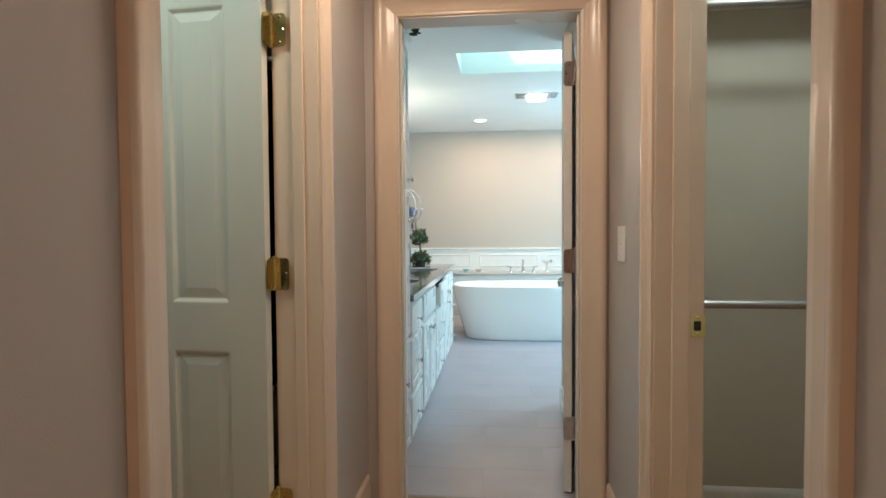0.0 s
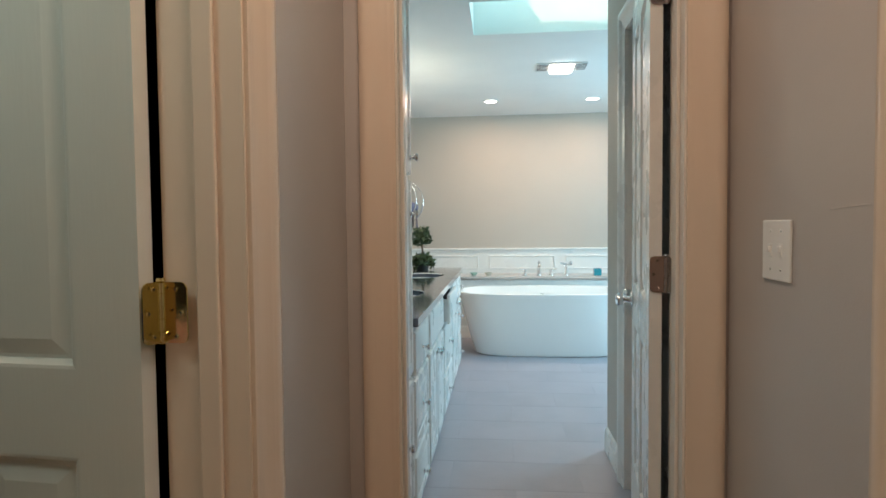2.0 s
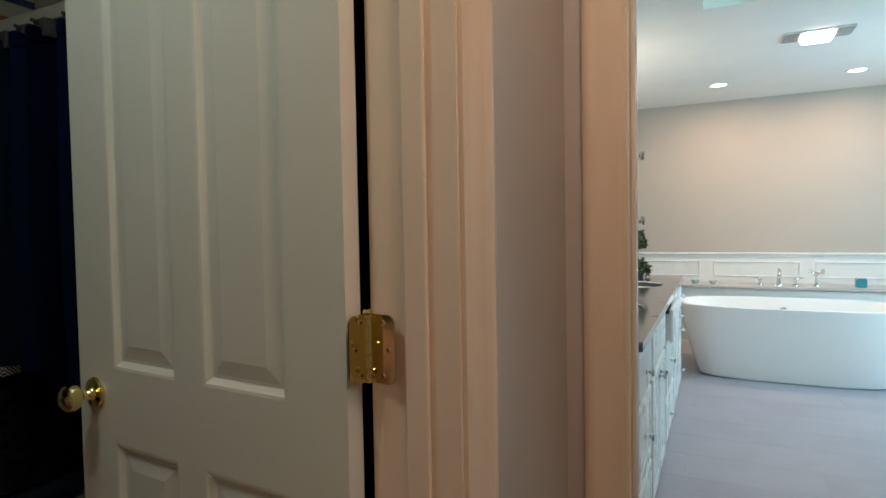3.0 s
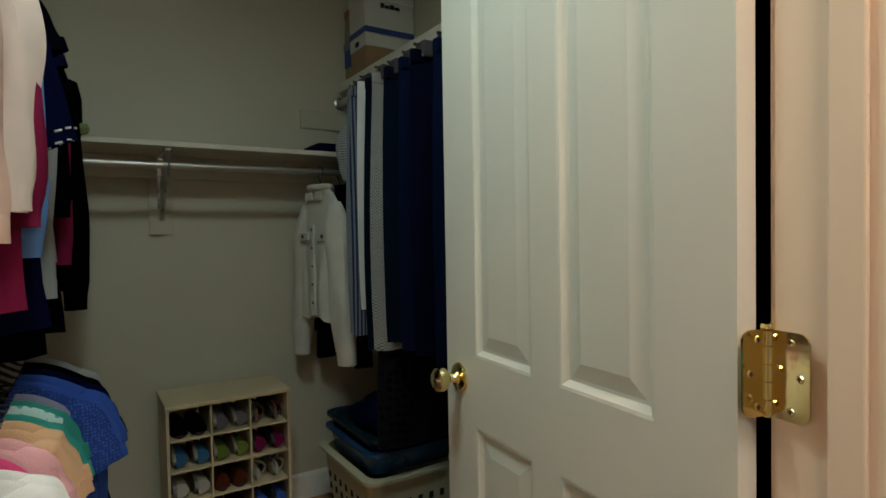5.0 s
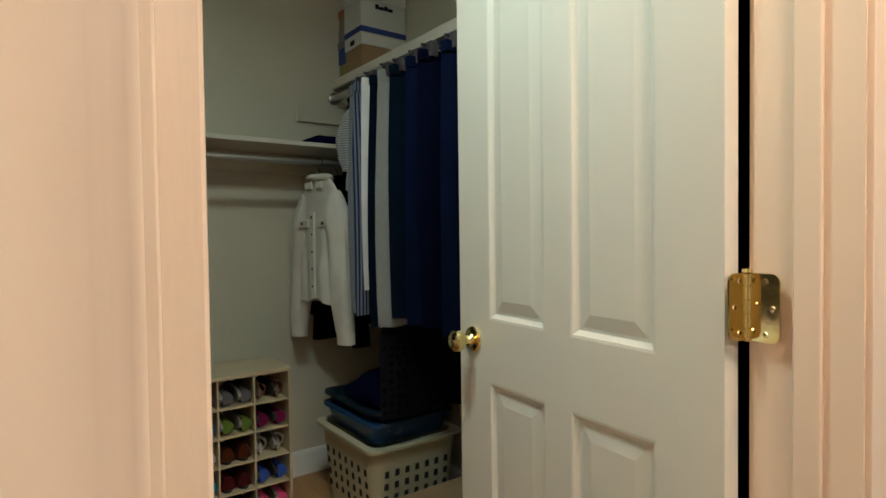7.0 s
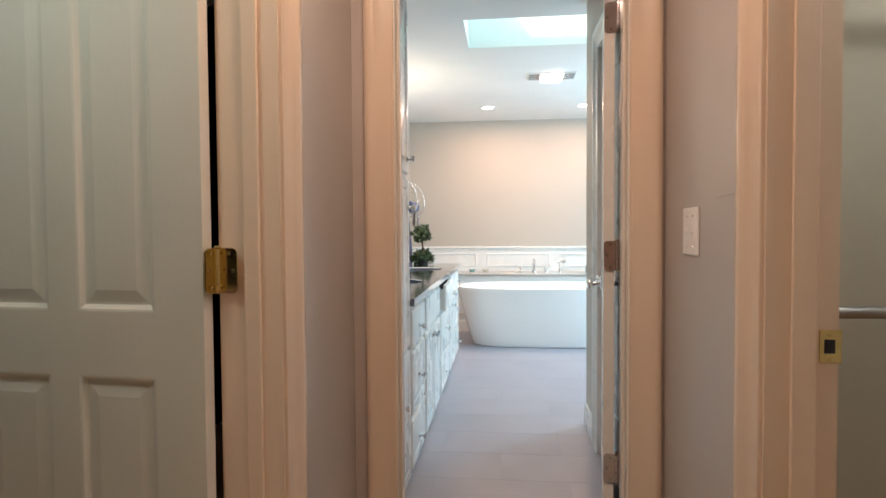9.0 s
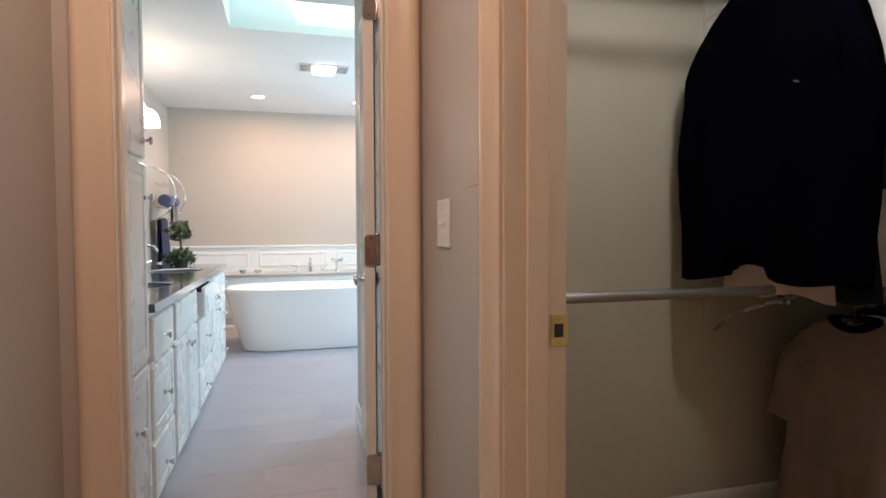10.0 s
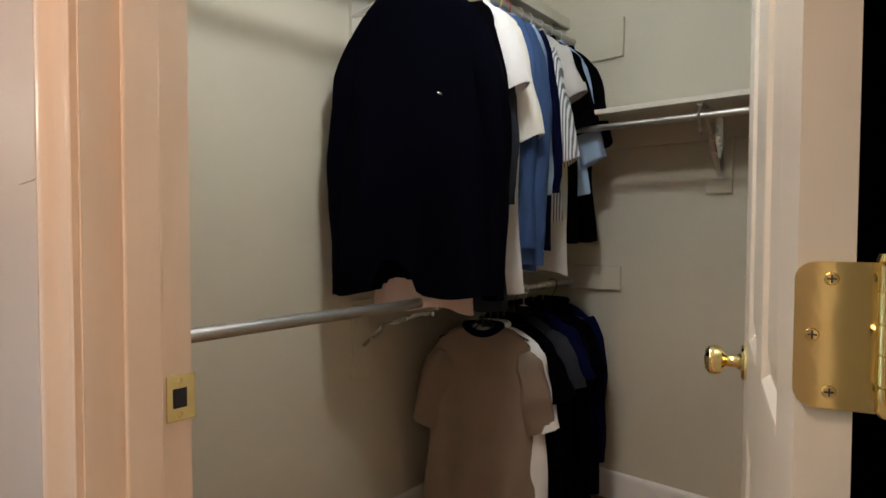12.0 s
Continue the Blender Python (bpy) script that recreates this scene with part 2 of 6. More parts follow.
# the closet in the bathroom's south-east corner, with its doorway
structure("wall_toilet_room_front_a", boxed(0.437, 0.53, 3.42, 3.86, 0, H), BATH)
structure("wall_toilet_room_front_b", boxed(0.437, 0.53, N1 + 0.008, 2.70, 0, H), BATH)
structure("wall_toilet_room_head", boxed(0.437, 0.53, 2.70, 3.42, HEAD, H), BATH)
structure("wall_toilet_room_north", boxed(0.53, BE, 3.76, 3.86, 0, H), BATH)
structure("wall_toilet_room_back", boxed(1.60, 1.70, N1 + 0.008, 3.76, 0, H), BATH)

structure("floor_hall", boxed(W1 - 0.06, E0 + 0.06, S0, N0 + 0.06, -0.05, 0.0), CARPET)
structure("floor_closet_west", boxed(WX, W1 - 0.06, WY, N0, -0.05, 0.0), GROUT)
structure("floor_closet_east", boxed(E0 + 0.06, EX, EY, N0, -0.05, 0.0), GROUT)
structure("floor_bath", boxed(BW, BE, N0 + 0.06, BN, -0.05, -0.0015), GROUT)
structure("ceiling_hall", boxed(WX - 0.1, EX + 0.1, S0, N0 + 0.06, H, H + 0.1), CEIL)
bm = bmesh.new()
box(bm, BW - 0.1, SKY[0], N0 + 0.06, BN + 0.1, H, H + 0.1)
box(bm, SKY[1], BE + 0.1, N0 + 0.06, BN + 0.1, H, H + 0.1)
box(bm, SKY[0], SKY[1], N0 + 0.06, SKY[2], H, H + 0.1)
box(bm, SKY[0], SKY[1], SKY[3], BN + 0.1, H, H + 0.1)
structure("ceiling_bath", bm, CEIL)
# skylight: shaft, frame and pane
well = thing("skylight", pose(0, 0, 0), kind="structure", label="ceiling skylight with a white painted shaft")
top = H + 0.75
x0, x1, y0, y1 = SKY
part("shaft_wall", boxed(x0 - 0.03, x0, y0, y1, H + 0.1, top), CEIL, well)
part("shaft_wall", boxed(x1, x1 + 0.03, y0, y1, H + 0.1, top), CEIL, well)
part("shaft_wall", boxed(x0 - 0.03, x1 + 0.03, y0 - 0.03, y0, H + 0.1, top), CEIL, well)
part("shaft_wall", boxed(x0 - 0.03, x1 + 0.03, y1, y1 + 0.03, H + 0.1, top), CEIL, well)
glass = bpy.data.materials.new("clear_glass")
glass.use_nodes = True
glass.node_tree.nodes["Principled BSDF"].inputs["Transmission Weight"].default_value = 1.0
glass.node_tree.nodes["Principled BSDF"].inputs["Roughness"].default_value = 0.02
pane = part("pane", boxed(x0 - 0.03, x1 + 0.03, y0 - 0.03, y1 + 0.03, top + 0.02, top + 0.03), glass, well)
pane.visible_shadow = False


# ---- doorways ----
PROFILE = [(0.0, 0.0), (0.0, 0.010), (0.006, 0.013), (0.016, 0.011), (0.022, 0.014), (0.060, 0.016), (0.066, 0.021), (0.080, 0.024), (0.092, 0.023), (0.098, 0.018), (0.100, 0.0)]


def casing(parent, put, a, b, head, mat, base=0.0):
    """Two mitred legs and a head round an opening from a to b; put(s, t, z) gives the point."""
    part("casing_leg", prism(bmesh.new(), PROFILE, lambda u, t, e: put(a - u, t, base if e == 0 else head + u), (0, 1)), mat, parent, smooth=True)
    part("casing_leg", prism(bmesh.new(), PROFILE, lambda u, t, e: put(b + u, t, base if e == 0 else head + u), (0, 1)), mat, parent, smooth=True)
    part("casing_head", prism(bmesh.new(), PROFILE, lambda u, t, e: put(a - u if e == 0 else b + u, t, head + u), (0, 1)), mat, parent, smooth=True)


def doorway(name, put, a, b, head, depth, mat, label, far_mat=None, stop=None, rebate=None, jamb_mat=None):
    """Jambs lining the wall's opening, a door stop and casings on both faces."""
    ob = thing(name, pose(0, 0, 0), label=label, kind="structure")
    for s0, s1 in ((a, a + 0.016), (b - 0.016, b)):
        pts = [put(s, -t, z) for s in (s0, s1) for t in (-0.002, depth + 0.002) for z in (0, head)]
        lo, hi = [min(p[i] for p in pts) for i in range(3)], [max(p[i] for p in pts) for i in range(3)]
        part("jamb", boxed(lo[0], hi[0], lo[1], hi[1], lo[2], hi[2]), jamb_mat or mat, ob)
        sa, sb = (s1, s1 + 0.010) if s0 == a else (s0 - 0.010, s0)
        if rebate and s0 == a:
            x0, x1 = sorted((put(0, -rebate[0], 0)[0], put(0, -rebate[1], 0)[0]))
            part("rebate_strip", boxed(x0, x1, s1, s1 + rebate[2], 0, head - 0.016, bevel=0.004), mat, ob)
        if stop:
            pts = [put(s, -t, z) for s in (sa, sb) for t in stop for z in (0, head - 0.016)]
            lo, hi = [min(p[i] for p in pts) for i in range(3)], [max(p[i] for p in pts) for i in range(3)]
            part("door_stop", boxed(lo[0], hi[0], lo[1], hi[1], lo[2], hi[2], bevel=0.003), jamb_mat or mat, ob)
    pts = [put(s, -t, z) for s in (a + 0.016, b - 0.016) for t in (-0.002, depth + 0.002) for z in (head - 0.016, head)]
    lo, hi = [min(p[i] for p in pts) for i in range(3)], [max(p[i] for p in pts) for i in range(3)]
    part("head_jamb", boxed(lo[0], hi[0], lo[1], hi[1], lo[2], hi[2]), jamb_mat or mat, ob)
    casing(ob, put, a + 0.010, b - 0.010, head - 0.010, mat)
    casing(ob, lambda s, t, z: put(s, -depth - t, z), a + 0.010, b - 0.010, head - 0.010, far_mat or mat)
    return ob


doorway("door_frame_1", lambda s, t, z: (W1 + t, s, z), LY0 - 0.016, LY1 + 0.016, HEAD + 0.016, W1 - W0, TRIM_WARM_LIT, "cream painted wooden door casing of the west closet", stop=(0.045, 0.083), rebate=(0.084, 0.139, 0.044))
doorway("door_frame_2", lambda s, t, z: (E0 - t, s, z), RY0 - 0.016, RY1 + 0.016, HEAD + 0.016, E1 - E0, TRIM_WARM_LIT, "cream painted wooden door casing of the east closet", stop=(0.045, 0.093), rebate=(0.094, 0.129, 0.039))
doorway("door_frame_3", lambda s, t, z: (s, N0 - t, z), BX0 - 0.006, BX1 + 0.006, HEAD + 0.046, N1 - N0, TRIM_WARM_LIT, "cream painted wooden door casing of the bathroom", WHITE, stop=(0.030, 0.070), jamb_mat=JAMB_COOL_LIT)
ob = thing("door_frame_4", pose(0, 0, 0), label="white painted wooden door casing inside the bathroom", kind="structure")
casing(ob, lambda s, t, z: (0.437 - t, s, z), 2.71, 3.41, HEAD - 0.01, WHITE)
part("jamb", boxed(0.435, 0.532, 3.404, 3.42, 0, HEAD), WHITE, ob)
part("jamb", boxed(0.435, 0.532, 2.70, 2.716, 0, HEAD), WHITE, ob)
part("head_jamb", boxed(0.435, 0.532, 2.716, 3.404, HEAD - 0.016, HEAD), WHITE, ob)


def door_slab(w, h, t, cols, rows):
    """A panelled slab: x from 0 at the hinge to w, y from 0 (the seen face) to t."""
    bm = bmesh.new()
    xs = sorted({0, w, *[v for c in cols for v in c]})
    zs = sorted({0, h, *[v for r in rows for v in r]})
    for y, sign in ((0, 1), (t, -1)):
        for xa, xb in zip(xs, xs[1:]):
            for za, zb in zip(zs, zs[1:]):
                ring = lambda i, d: [bm.verts.new((x, y + sign * d, z)) for x, z in ((xa + i, za + i), (xb - i, za + i), (xb - i, zb - i), (xa + i, zb - i))]
                if (xa, xb) in cols and (za, zb) in rows:
                    rings = [ring(0, 0), ring(0.006, 0.001), ring(0.012, 0.006), ring(0.016, 0.010), ring(0.022, 0.010), ring(0.050, 0.004), ring(0.054, 0.004)]
                    for p, q in zip(rings, rings[1:]):
                        for i in range(4):
                            bm.faces.new((p[i], p[(i + 1) % 4], q[(i + 1) % 4], q[i]))
                    bm.faces.new(rings[-1])
                else:
                    bm.faces.new(ring(0, 0))
    for a, b in (((0, 0), (0, h)), ((w, 0), (w, h)), ((0, 0), (w, 0)), ((0, h), (w, h))):
        bm.faces.new([bm.verts.new(p) for p in ((a[0], 0, a[1]), (b[0], 0, b[1]), (b[0], t, b[1]), (a[0], t, a[1]))])
    bmesh.ops.remove_doubles(bm, verts=bm.verts, dist=0.0004)
    return bm


KNOB = [(0.0, 0.0), (0.032, 0.0), (0.033, 0.004), (0.030, 0.008), (0.016, 0.010), (0.011, 0.016), (0.0105, 0.030), (0.014, 0.034), (0.024, 0.040), (0.0275, 0.050), (0.026, 0.060), (0.018, 0.067), (0.0, 0.069)]


def hinge(parent, at, mat, turn_a, turn_b, height=0.104, wide=(0.036, 0.052)):
    """A butt hinge: two leaves with rounded corners and screws, and a knuckled pin."""
    ob = thing("hinge")
    ob.parent = parent
    ob.matrix_local = Matrix.Translation(at)
    part("pin", lathe(bmesh.new(), [(0, -0.054), (0.005, -0.054), (0.0078, -0.050), (0.0078, -0.0335), (0.006, -0.033), (0.006, -0.032), (0.0078, -0.0315), (0.0078, -0.0115), (0.006, -0.011), (0.006, -0.010), (0.0078, -0.0095), (0.0078, 0.0095), (0.006, 0.010), (0.006, 0.011), (0.0078, 0.0115), (0.0078, 0.0315), (0.006, 0.032), (0.006, 0.033), (0.0078, 0.0335), (0.0078, 0.050), (0.0045, 0.0505), (0.0085, 0.053), (0.007, 0.058), (0, 0.060)], seg=14), mat, ob, smooth=True)
    for turn, w in ((turn_a, wide[0]), (turn_b, wide[1])):
        bm = bmesh.new()
        e = w - 0.013
        out = [(0.0, -height / 2), (e, -height / 2)] + [(e + 0.013 * math.sin(a), -height / 2 + 0.013 - 0.013 * math.cos(a)) for a in (0.3, 0.6, 0.9, 1.25, 1.57)] + [(e + 0.013 * math.cos(a), height / 2 - 0.013 + 0.013 * math.sin(a)) for a in (0.0, 0.3, 0.65, 1.0, 1.3)] + [(e, height / 2), (0.0, height / 2)]
        prism(bm, out, lambda u, t, e: (u, e, t), (-0.0012, 0.0016))
        leaf = part("leaf", bm, mat, ob)
        leaf.rotation_euler[2] = radians(turn)
        for u, v in ((w - 0.022, 0.040), (w - 0.011, 0.0), (w - 0.022, -0.040)):
            bm = lathe(bmesh.new(), [(0, 0), (0.0048, 0.0), (0.004, 0.0012), (0, 0.0014)], pose(u, 0.0017, v, -90), 10)
            lathe(bm, [(0, 0), (0.0048, 0.0), (0.004, 0.0012), (0, 0.0014)], pose(u, -0.0013, v, 90), 10)
            screw = part("screw", bm, mat, leaf)
            # raised dark bars drawn as the shade in the screw's slots
            bm = boxed(u - 0.003, u + 0.003, -0.0033, 0.0035, v - 0.0005, v + 0.0005)
            box(bm, u - 0.0005, u + 0.0005, -0.0034, 0.0036, v - 0.003, v + 0.003)
            part("cross_slot", bm, HOLE_SHADE, screw)


def door(name, m, w, label, mat, metal, cols=None, knob_z=0.893):
    """An open panelled door, hinged at its own origin, reaching along +x; the seen face looks to -y."""
    ob = thing(name, m, label=label, category="door")
    h, t = HEAD - 0.015, 0.035
    cols = cols or [(0.125, 0.335), (w - 0.335, w - 0.125)]
    slab = part("slab", door_slab(w, h, t, cols, [(0.23, 0.792), (0.945, 1.905)]), mat, ob)
    slab.location = (0, 0, 0.012)
    for y, rx in ((0.0, 90), (t, -90)):
        part("knob", lathe(bmesh.new(), KNOB, pose(w - 0.062, y, knob_z, rx)), metal, ob, "polished round knob", smooth=True)
    part("latch", boxed(w - 0.0005, w + 0.0015, 0.006, 0.029, knob_z - 0.028, knob_z + 0.028), metal, ob)
    return ob


# west closet door, folded back a little past square
d = door("closet_door", pose(-0.722, 1.698, 0, 0, 0, 180 - 4.8) @ Matrix.Diagonal((1, -1, 1, 1)), 0.742, "cream four-panel wooden door standing open on brass hinges", DOORPAINT, BRASS, cols=[(0.125, 0.333), (0.411, 0.615)], knob_z=0.901)
for z in (0.30, 1.053, 1.83):
    hinge(d, (-0.017, 0.032, z), BRASS, -80, 184.8, wide=(0.039, 0.052))
# east closet door
d = door("closet_door", pose(0.692, 0.927, 0, 0, 0, 14.0) @ Matrix.Diagonal((1, -1, 1, 1)), 0.745, "cream four-panel wooden door standing open with round brass knob", DOORPAINT, BRASS, knob_z=0.911)
for z in (0.30, 1.076, 1.83):
    hinge(d, (-0.004, 0.054, z), BRASS, -90, 180, wide=(0.056, 0.050))
# bathroom door
d = door("bathroom_door", pose(0.338, 2.508, 0, 0, 0, 80.9), 0.72, "white four-panel bathroom door standing open with crystal knob", WHITE, CHROME)
for z in (0.30, 1.05, 1.87):
    hinge(d, (-0.004, -0.012, z), NICKEL, 90, 189.1, wide=(0.046, 0.046))
# shut door of the small room off the bathroom
d = door("toilet_room_door", pose(0.475, 2.719, 0, 0, 0, 90) @ Matrix.Diagonal((1, -1, 1, 1)), 0.682, "white four-panel door standing shut inside the bathroom", WHITE, CHROME)
# baseboards
BASE = [(0.0, 0.0), (0.0, 0.014), (0.085, 0.014), (0.100, 0.011), (0.112, 0.012), (0.122, 0.006), (0.128, 0.0)]


def baseboard(put, a, b, mat):
    ob = prism(bmesh.new(), BASE, lambda u, t, e: put(e, t, u), (a, b))
    return structure("baseboard", ob, mat, smooth=True)


baseboard(lambda s, t, z: (W1 + t, s, z), S0, LY0 - 0.11, TRIM_WARM_LIT)
baseboard(lambda s, t, z: (W1 + t, s, z), LY1 + 0.11, N0 - 0.02, TRIM_WARM_LIT)
baseboard(lambda s, t, z: (E0 - t, s, z), S0, RY0 - 0.11, TRIM_WARM_LIT)
baseboard(lambda s, t, z: (E0 - t, s, z), RY1 + 0.11, N0 - 0.02, TRIM_WARM_LIT)
baseboard(lambda s, t, z: (WX + t, s, z), WY, N0 - 0.012, WHITE)
baseboard(lambda s, t, z: (s, N0 - 0.012 - t, z), WX + 0.014, W0 - 0.02, WHITE)
baseboard(lambda s, t, z: (s, WY + t, z), WX + 0.014, W0 - 0.02, WHITE)
baseboard(lambda s, t, z: (EX - t, s, z), EY, N0 - 0.012, WHITE)
baseboard(lambda s, t, z: (s, N0 - 0.012 - t, z), E1 + 0.02, EX - 0.014, WHITE)
baseboard(lambda s, t, z: (s, EY + t, z), E1 + 0.02, EX - 0.014, WHITE)
baseboard(lambda s, t, z: (0.437 - t, s, z), 3.52, 3.86, WHITE)
baseboard(lambda s, t, z: (s, 3.86 + t, z), 0.437, BE, WHITE)
baseboard(lambda s, t, z: (BW + t, s, z), 5.86, 6.86, WHITE)

# ---- hall fittings ----
ob = thing("light_switch", pose(E0, 2.118, 1.135), label="white double toggle switch plate on the hall wall", category="switch")
part("plate", boxed(-0.006, 0.0, -0.062, 0.062, -0.066, 0.066, bevel=0.003), PLASTIC, ob)
for y in (-0.023, 0.023):
    t = part("toggle", boxed(-0.013, -0.005, y - 0.004, y + 0.004, -0.004, 0.009, bevel=0.002), PLASTIC, ob)
    part("toggle_collar", boxed(-0.0075, -0.005, y - 0.007, y + 0.007, -0.014, 0.014, bevel=0.001), PLASTIC, ob)
    for z in (-0.042, 0.042):
        part("screw", lathe(bmesh.new(), [(0, 0), (0.003, 0), (0.0025, 0.001), (0, 0.0012)], pose(-0.006, y, z, 0, -90), 10), STEEL, ob)
ob = thing("strike_plate", pose(0.596, RY1, 0.908), label="brass strike plate let into the door jamb", category="door hardware")
bm = boxed(-0.021, 0.021, -0.0025, 0.0, -0.033, 0.033, bevel=0.001)
part("plate", bm, BRASS, ob)
# a dark block on the plate gives the shade of the latch hole
part("latch_hole", boxed(-0.012, 0.008, -0.0035, -0.0026, -0.014, 0.014, bevel=0.0004), HOLE_SHADE, ob)
for z in (-0.024, 0.024):
    part("screw", lathe(bmesh.new(), [(0, 0), (0.004, 0), (0.003, 0.001), (0, 0.0012)], pose(-0.002, -0.0026, z, 90), 10), BRASS, ob)

structure("trim", tube(bmesh.new(), [(E0 - 0.0004, 1.93 - 0.011 * i, 1.218 + 0.0005 * i + 0.0008 * math.sin(2.2 * i)) for i in range(12)], 0.0009, 5), HALL, "raised hairline crack in the hall's plaster")


def dome_light(x, y):
    ob = thing("ceiling_light", pose(x, y, H), label="round white glass ceiling light in a brass ring", category="ceiling light")
    part("ring", lathe(bmesh.new(), [(0, 0), (0.165, 0), (0.165, -0.02), (0.15, -0.028), (0, -0.028)], seg=32), BRASS, ob, smooth=True)
    part("glass_dome", lathe(bmesh.new(), [(0, -0.0285), (0.15, -0.0285), (0.145, -0.034), (0.10, -0.042), (0, -0.046)], seg=32), BULB, ob, smooth=True)


# ---- bathroom ----
# wainscot, ledge behind the tub
PANEL = WHITE
LEDGE = material("ledge_stone", (0.50, 0.48, 0.46), 0.3, scale=20)
ob = thing("wainscot_ledge", pose(0, 0, 0), kind="structure", label="white panelled ledge with a grey stone top behind the tub")
part("ledge_body", boxed(BW, BE, 6.89, BN, 0, 0.635), PANEL, ob)
part("ledge_top", boxed(BW, BE, 6.86, BN, 0.635, 0.660, bevel=0.004), LEDGE, ob)
part("back_board", boxed(BW, BE, BN - 0.012, BN, 0.660, 0.925), PANEL, ob)
part("cap_rail", boxed(BW, BE, BN - 0.032, BN, 0.925, 0.948, bevel=0.006), PANEL, ob)
part("bead", boxed(BW, BE, BN - 0.020, BN - 0.012, 0.900, 0.912, bevel=0.003), PANEL, ob)
x = BW + 0.06
while x < BE - 0.5:
    bm = bmesh.new()
    for a, b, c, d in ((x, x + 0.74, 0.850, 0.864), (x, x + 0.74, 0.710, 0.724), (x, x + 0.014, 0.724, 0.850), (x + 0.726, x + 0.74, 0.724, 0.850)):
        box(bm, a, b, BN - 0.022, BN - 0.012, c, d, bevel=0.004, seg=1)
    part("panel_moulding", bm, PANEL, ob)
    bm = bmesh.new()
    for a, b, c, d in ((x, x + 0.74, 0.52, 0.534), (x, x + 0.74, 0.20, 0.214), (x, x + 0.014, 0.214, 0.52), (x + 0.726, x + 0.74, 0.214, 0.52)):
        box(bm, a, b, 6.880, 6.890, c, d, bevel=0.004, seg=1)
    part("panel_moulding", bm, PANEL, ob)
    x += 0.86
baseboard(lambda s, t, z: (s, 6.89 - t, z), BW + 0.015, BE, WHITE)

# freestanding tub
def tub_ring(bm, z, ax, ay, n=64, p=2.6):
    ring = []
    for i in range(n):
        a = 2 * math.pi * i / n
        c, s = math.cos(a), math.sin(a)
        ring.append(bm.verts.new((ax * math.copysign(abs(c) ** (2 / p), c), ay * math.copysign(abs(s) ** (2 / p), s), z)))
    return ring


def loft(bm, rings):
    for a, b in zip(rings, rings[1:]):
        for i in range(len(a)):
            bm.faces.new((a[i], a[(i + 1) % len(a)], b[(i + 1) % len(b)], b[i]))


ob = thing("bathtub", pose(0.31, 6.37, 0), label="white freestanding oval acrylic bathtub on the tiled floor", category="bathtub")
bm = bmesh.new()
levels = [(0.0, 0.655, 0.355), (0.012, 0.672, 0.368), (0.06, 0.688, 0.376), (0.2, 0.728, 0.388), (0.4, 0.782, 0.398), (0.555, 0.822, 0.404), (0.585, 0.832, 0.408), (0.600, 0.832, 0.408), (0.606, 0.822, 0.400), (0.604, 0.806, 0.386), (0.575, 0.792, 0.374), (0.40, 0.735, 0.345), (0.22, 0.66, 0.30), (0.15, 0.58, 0.24), (0.135, 0.40, 0.14)]
rings = [tub_ring(bm, z * 0.953, ax, ay, p=3.9 - 0.9 * z / 0.6 if i < 8 else 3.0) for i, (z, ax, ay) in enumerate(levels)]
loft(bm, rings)
bm.faces.new(rings[-1])
bm.faces.new(rings[0])
part("shell", bm, PORCELAIN, ob, smooth=True)
part("overflow", lathe(bmesh.new(), [(0, 0), (0.03, 0), (0.028, 0.006), (0, 0.008)], pose(0, 0.352, 0.47, 80), 20), CHROME, ob, smooth=True)

# deck-mounted filler on the ledge
ob = thing("tub_filler", pose(0.30, 7.02, 0.66), label="chrome deck-mounted tub filler with two lever handles", category="faucet")
part("spout", tube(bmesh.new(), [(0, 0, 0), (0, 0, 0.075), (0, -0.01, 0.115), (0, -0.045, 0.140), (0, -0.09, 0.128), (0, -0.11, 0.10)], [0.022, 0.014, 0.014, 0.015, 0.014, 0.013], 14), CHROME, ob, smooth=True)
part("base_ring", lathe(bmesh.new(), [(0, 0), (0.032, 0), (0.030, 0.010), (0.020, 0.016), (0, 0.016)]), CHROME, ob, smooth=True)
part("finial", lathe(bmesh.new(), [(0, 0.12), (0.008, 0.125), (0.014, 0.14), (0.008, 0.155), (0, 0.158)]), CHROME, ob, smooth=True)
for dx, s in ((-0.15, -1), (0.13, 1)):
    h = part("handle", lathe(bmesh.new(), [(0, 0), (0.028, 0), (0.026, 0.008), (0.014, 0.016), (0.012, 0.045), (0.017, 0.055), (0.010, 0.068), (0, 0.07)], pose(dx, 0, 0)), CHROME, ob, smooth=True)
    part("lever", tube(bmesh.new(), [(dx, 0, 0.058), (dx + s * 0.025, -0.01, 0.066), (dx + s * 0.062, -0.02, 0.074)], [0.008, 0.007, 0.005], 10), CHROME, h, smooth=True)
ob = thing("hand_shower", pose(0.59, 7.02, 0.66), label="chrome hand shower resting on its cradle", category="hand shower")
part("stem", lathe(bmesh.new(), [(0, 0), (0.028, 0), (0.026, 0.008), (0.012, 0.018), (0.009, 0.09), (0.014, 0.10), (0, 0.102)]), CHROME, ob, smooth=True)
part("cradle", tube(bmesh.new(), [(-0.03, 0, 0.118), (-0.018, 0, 0.102), (0.018, 0, 0.102), (0.03, 0, 0.118)], 0.006, 8), CHROME, ob, smooth=True)
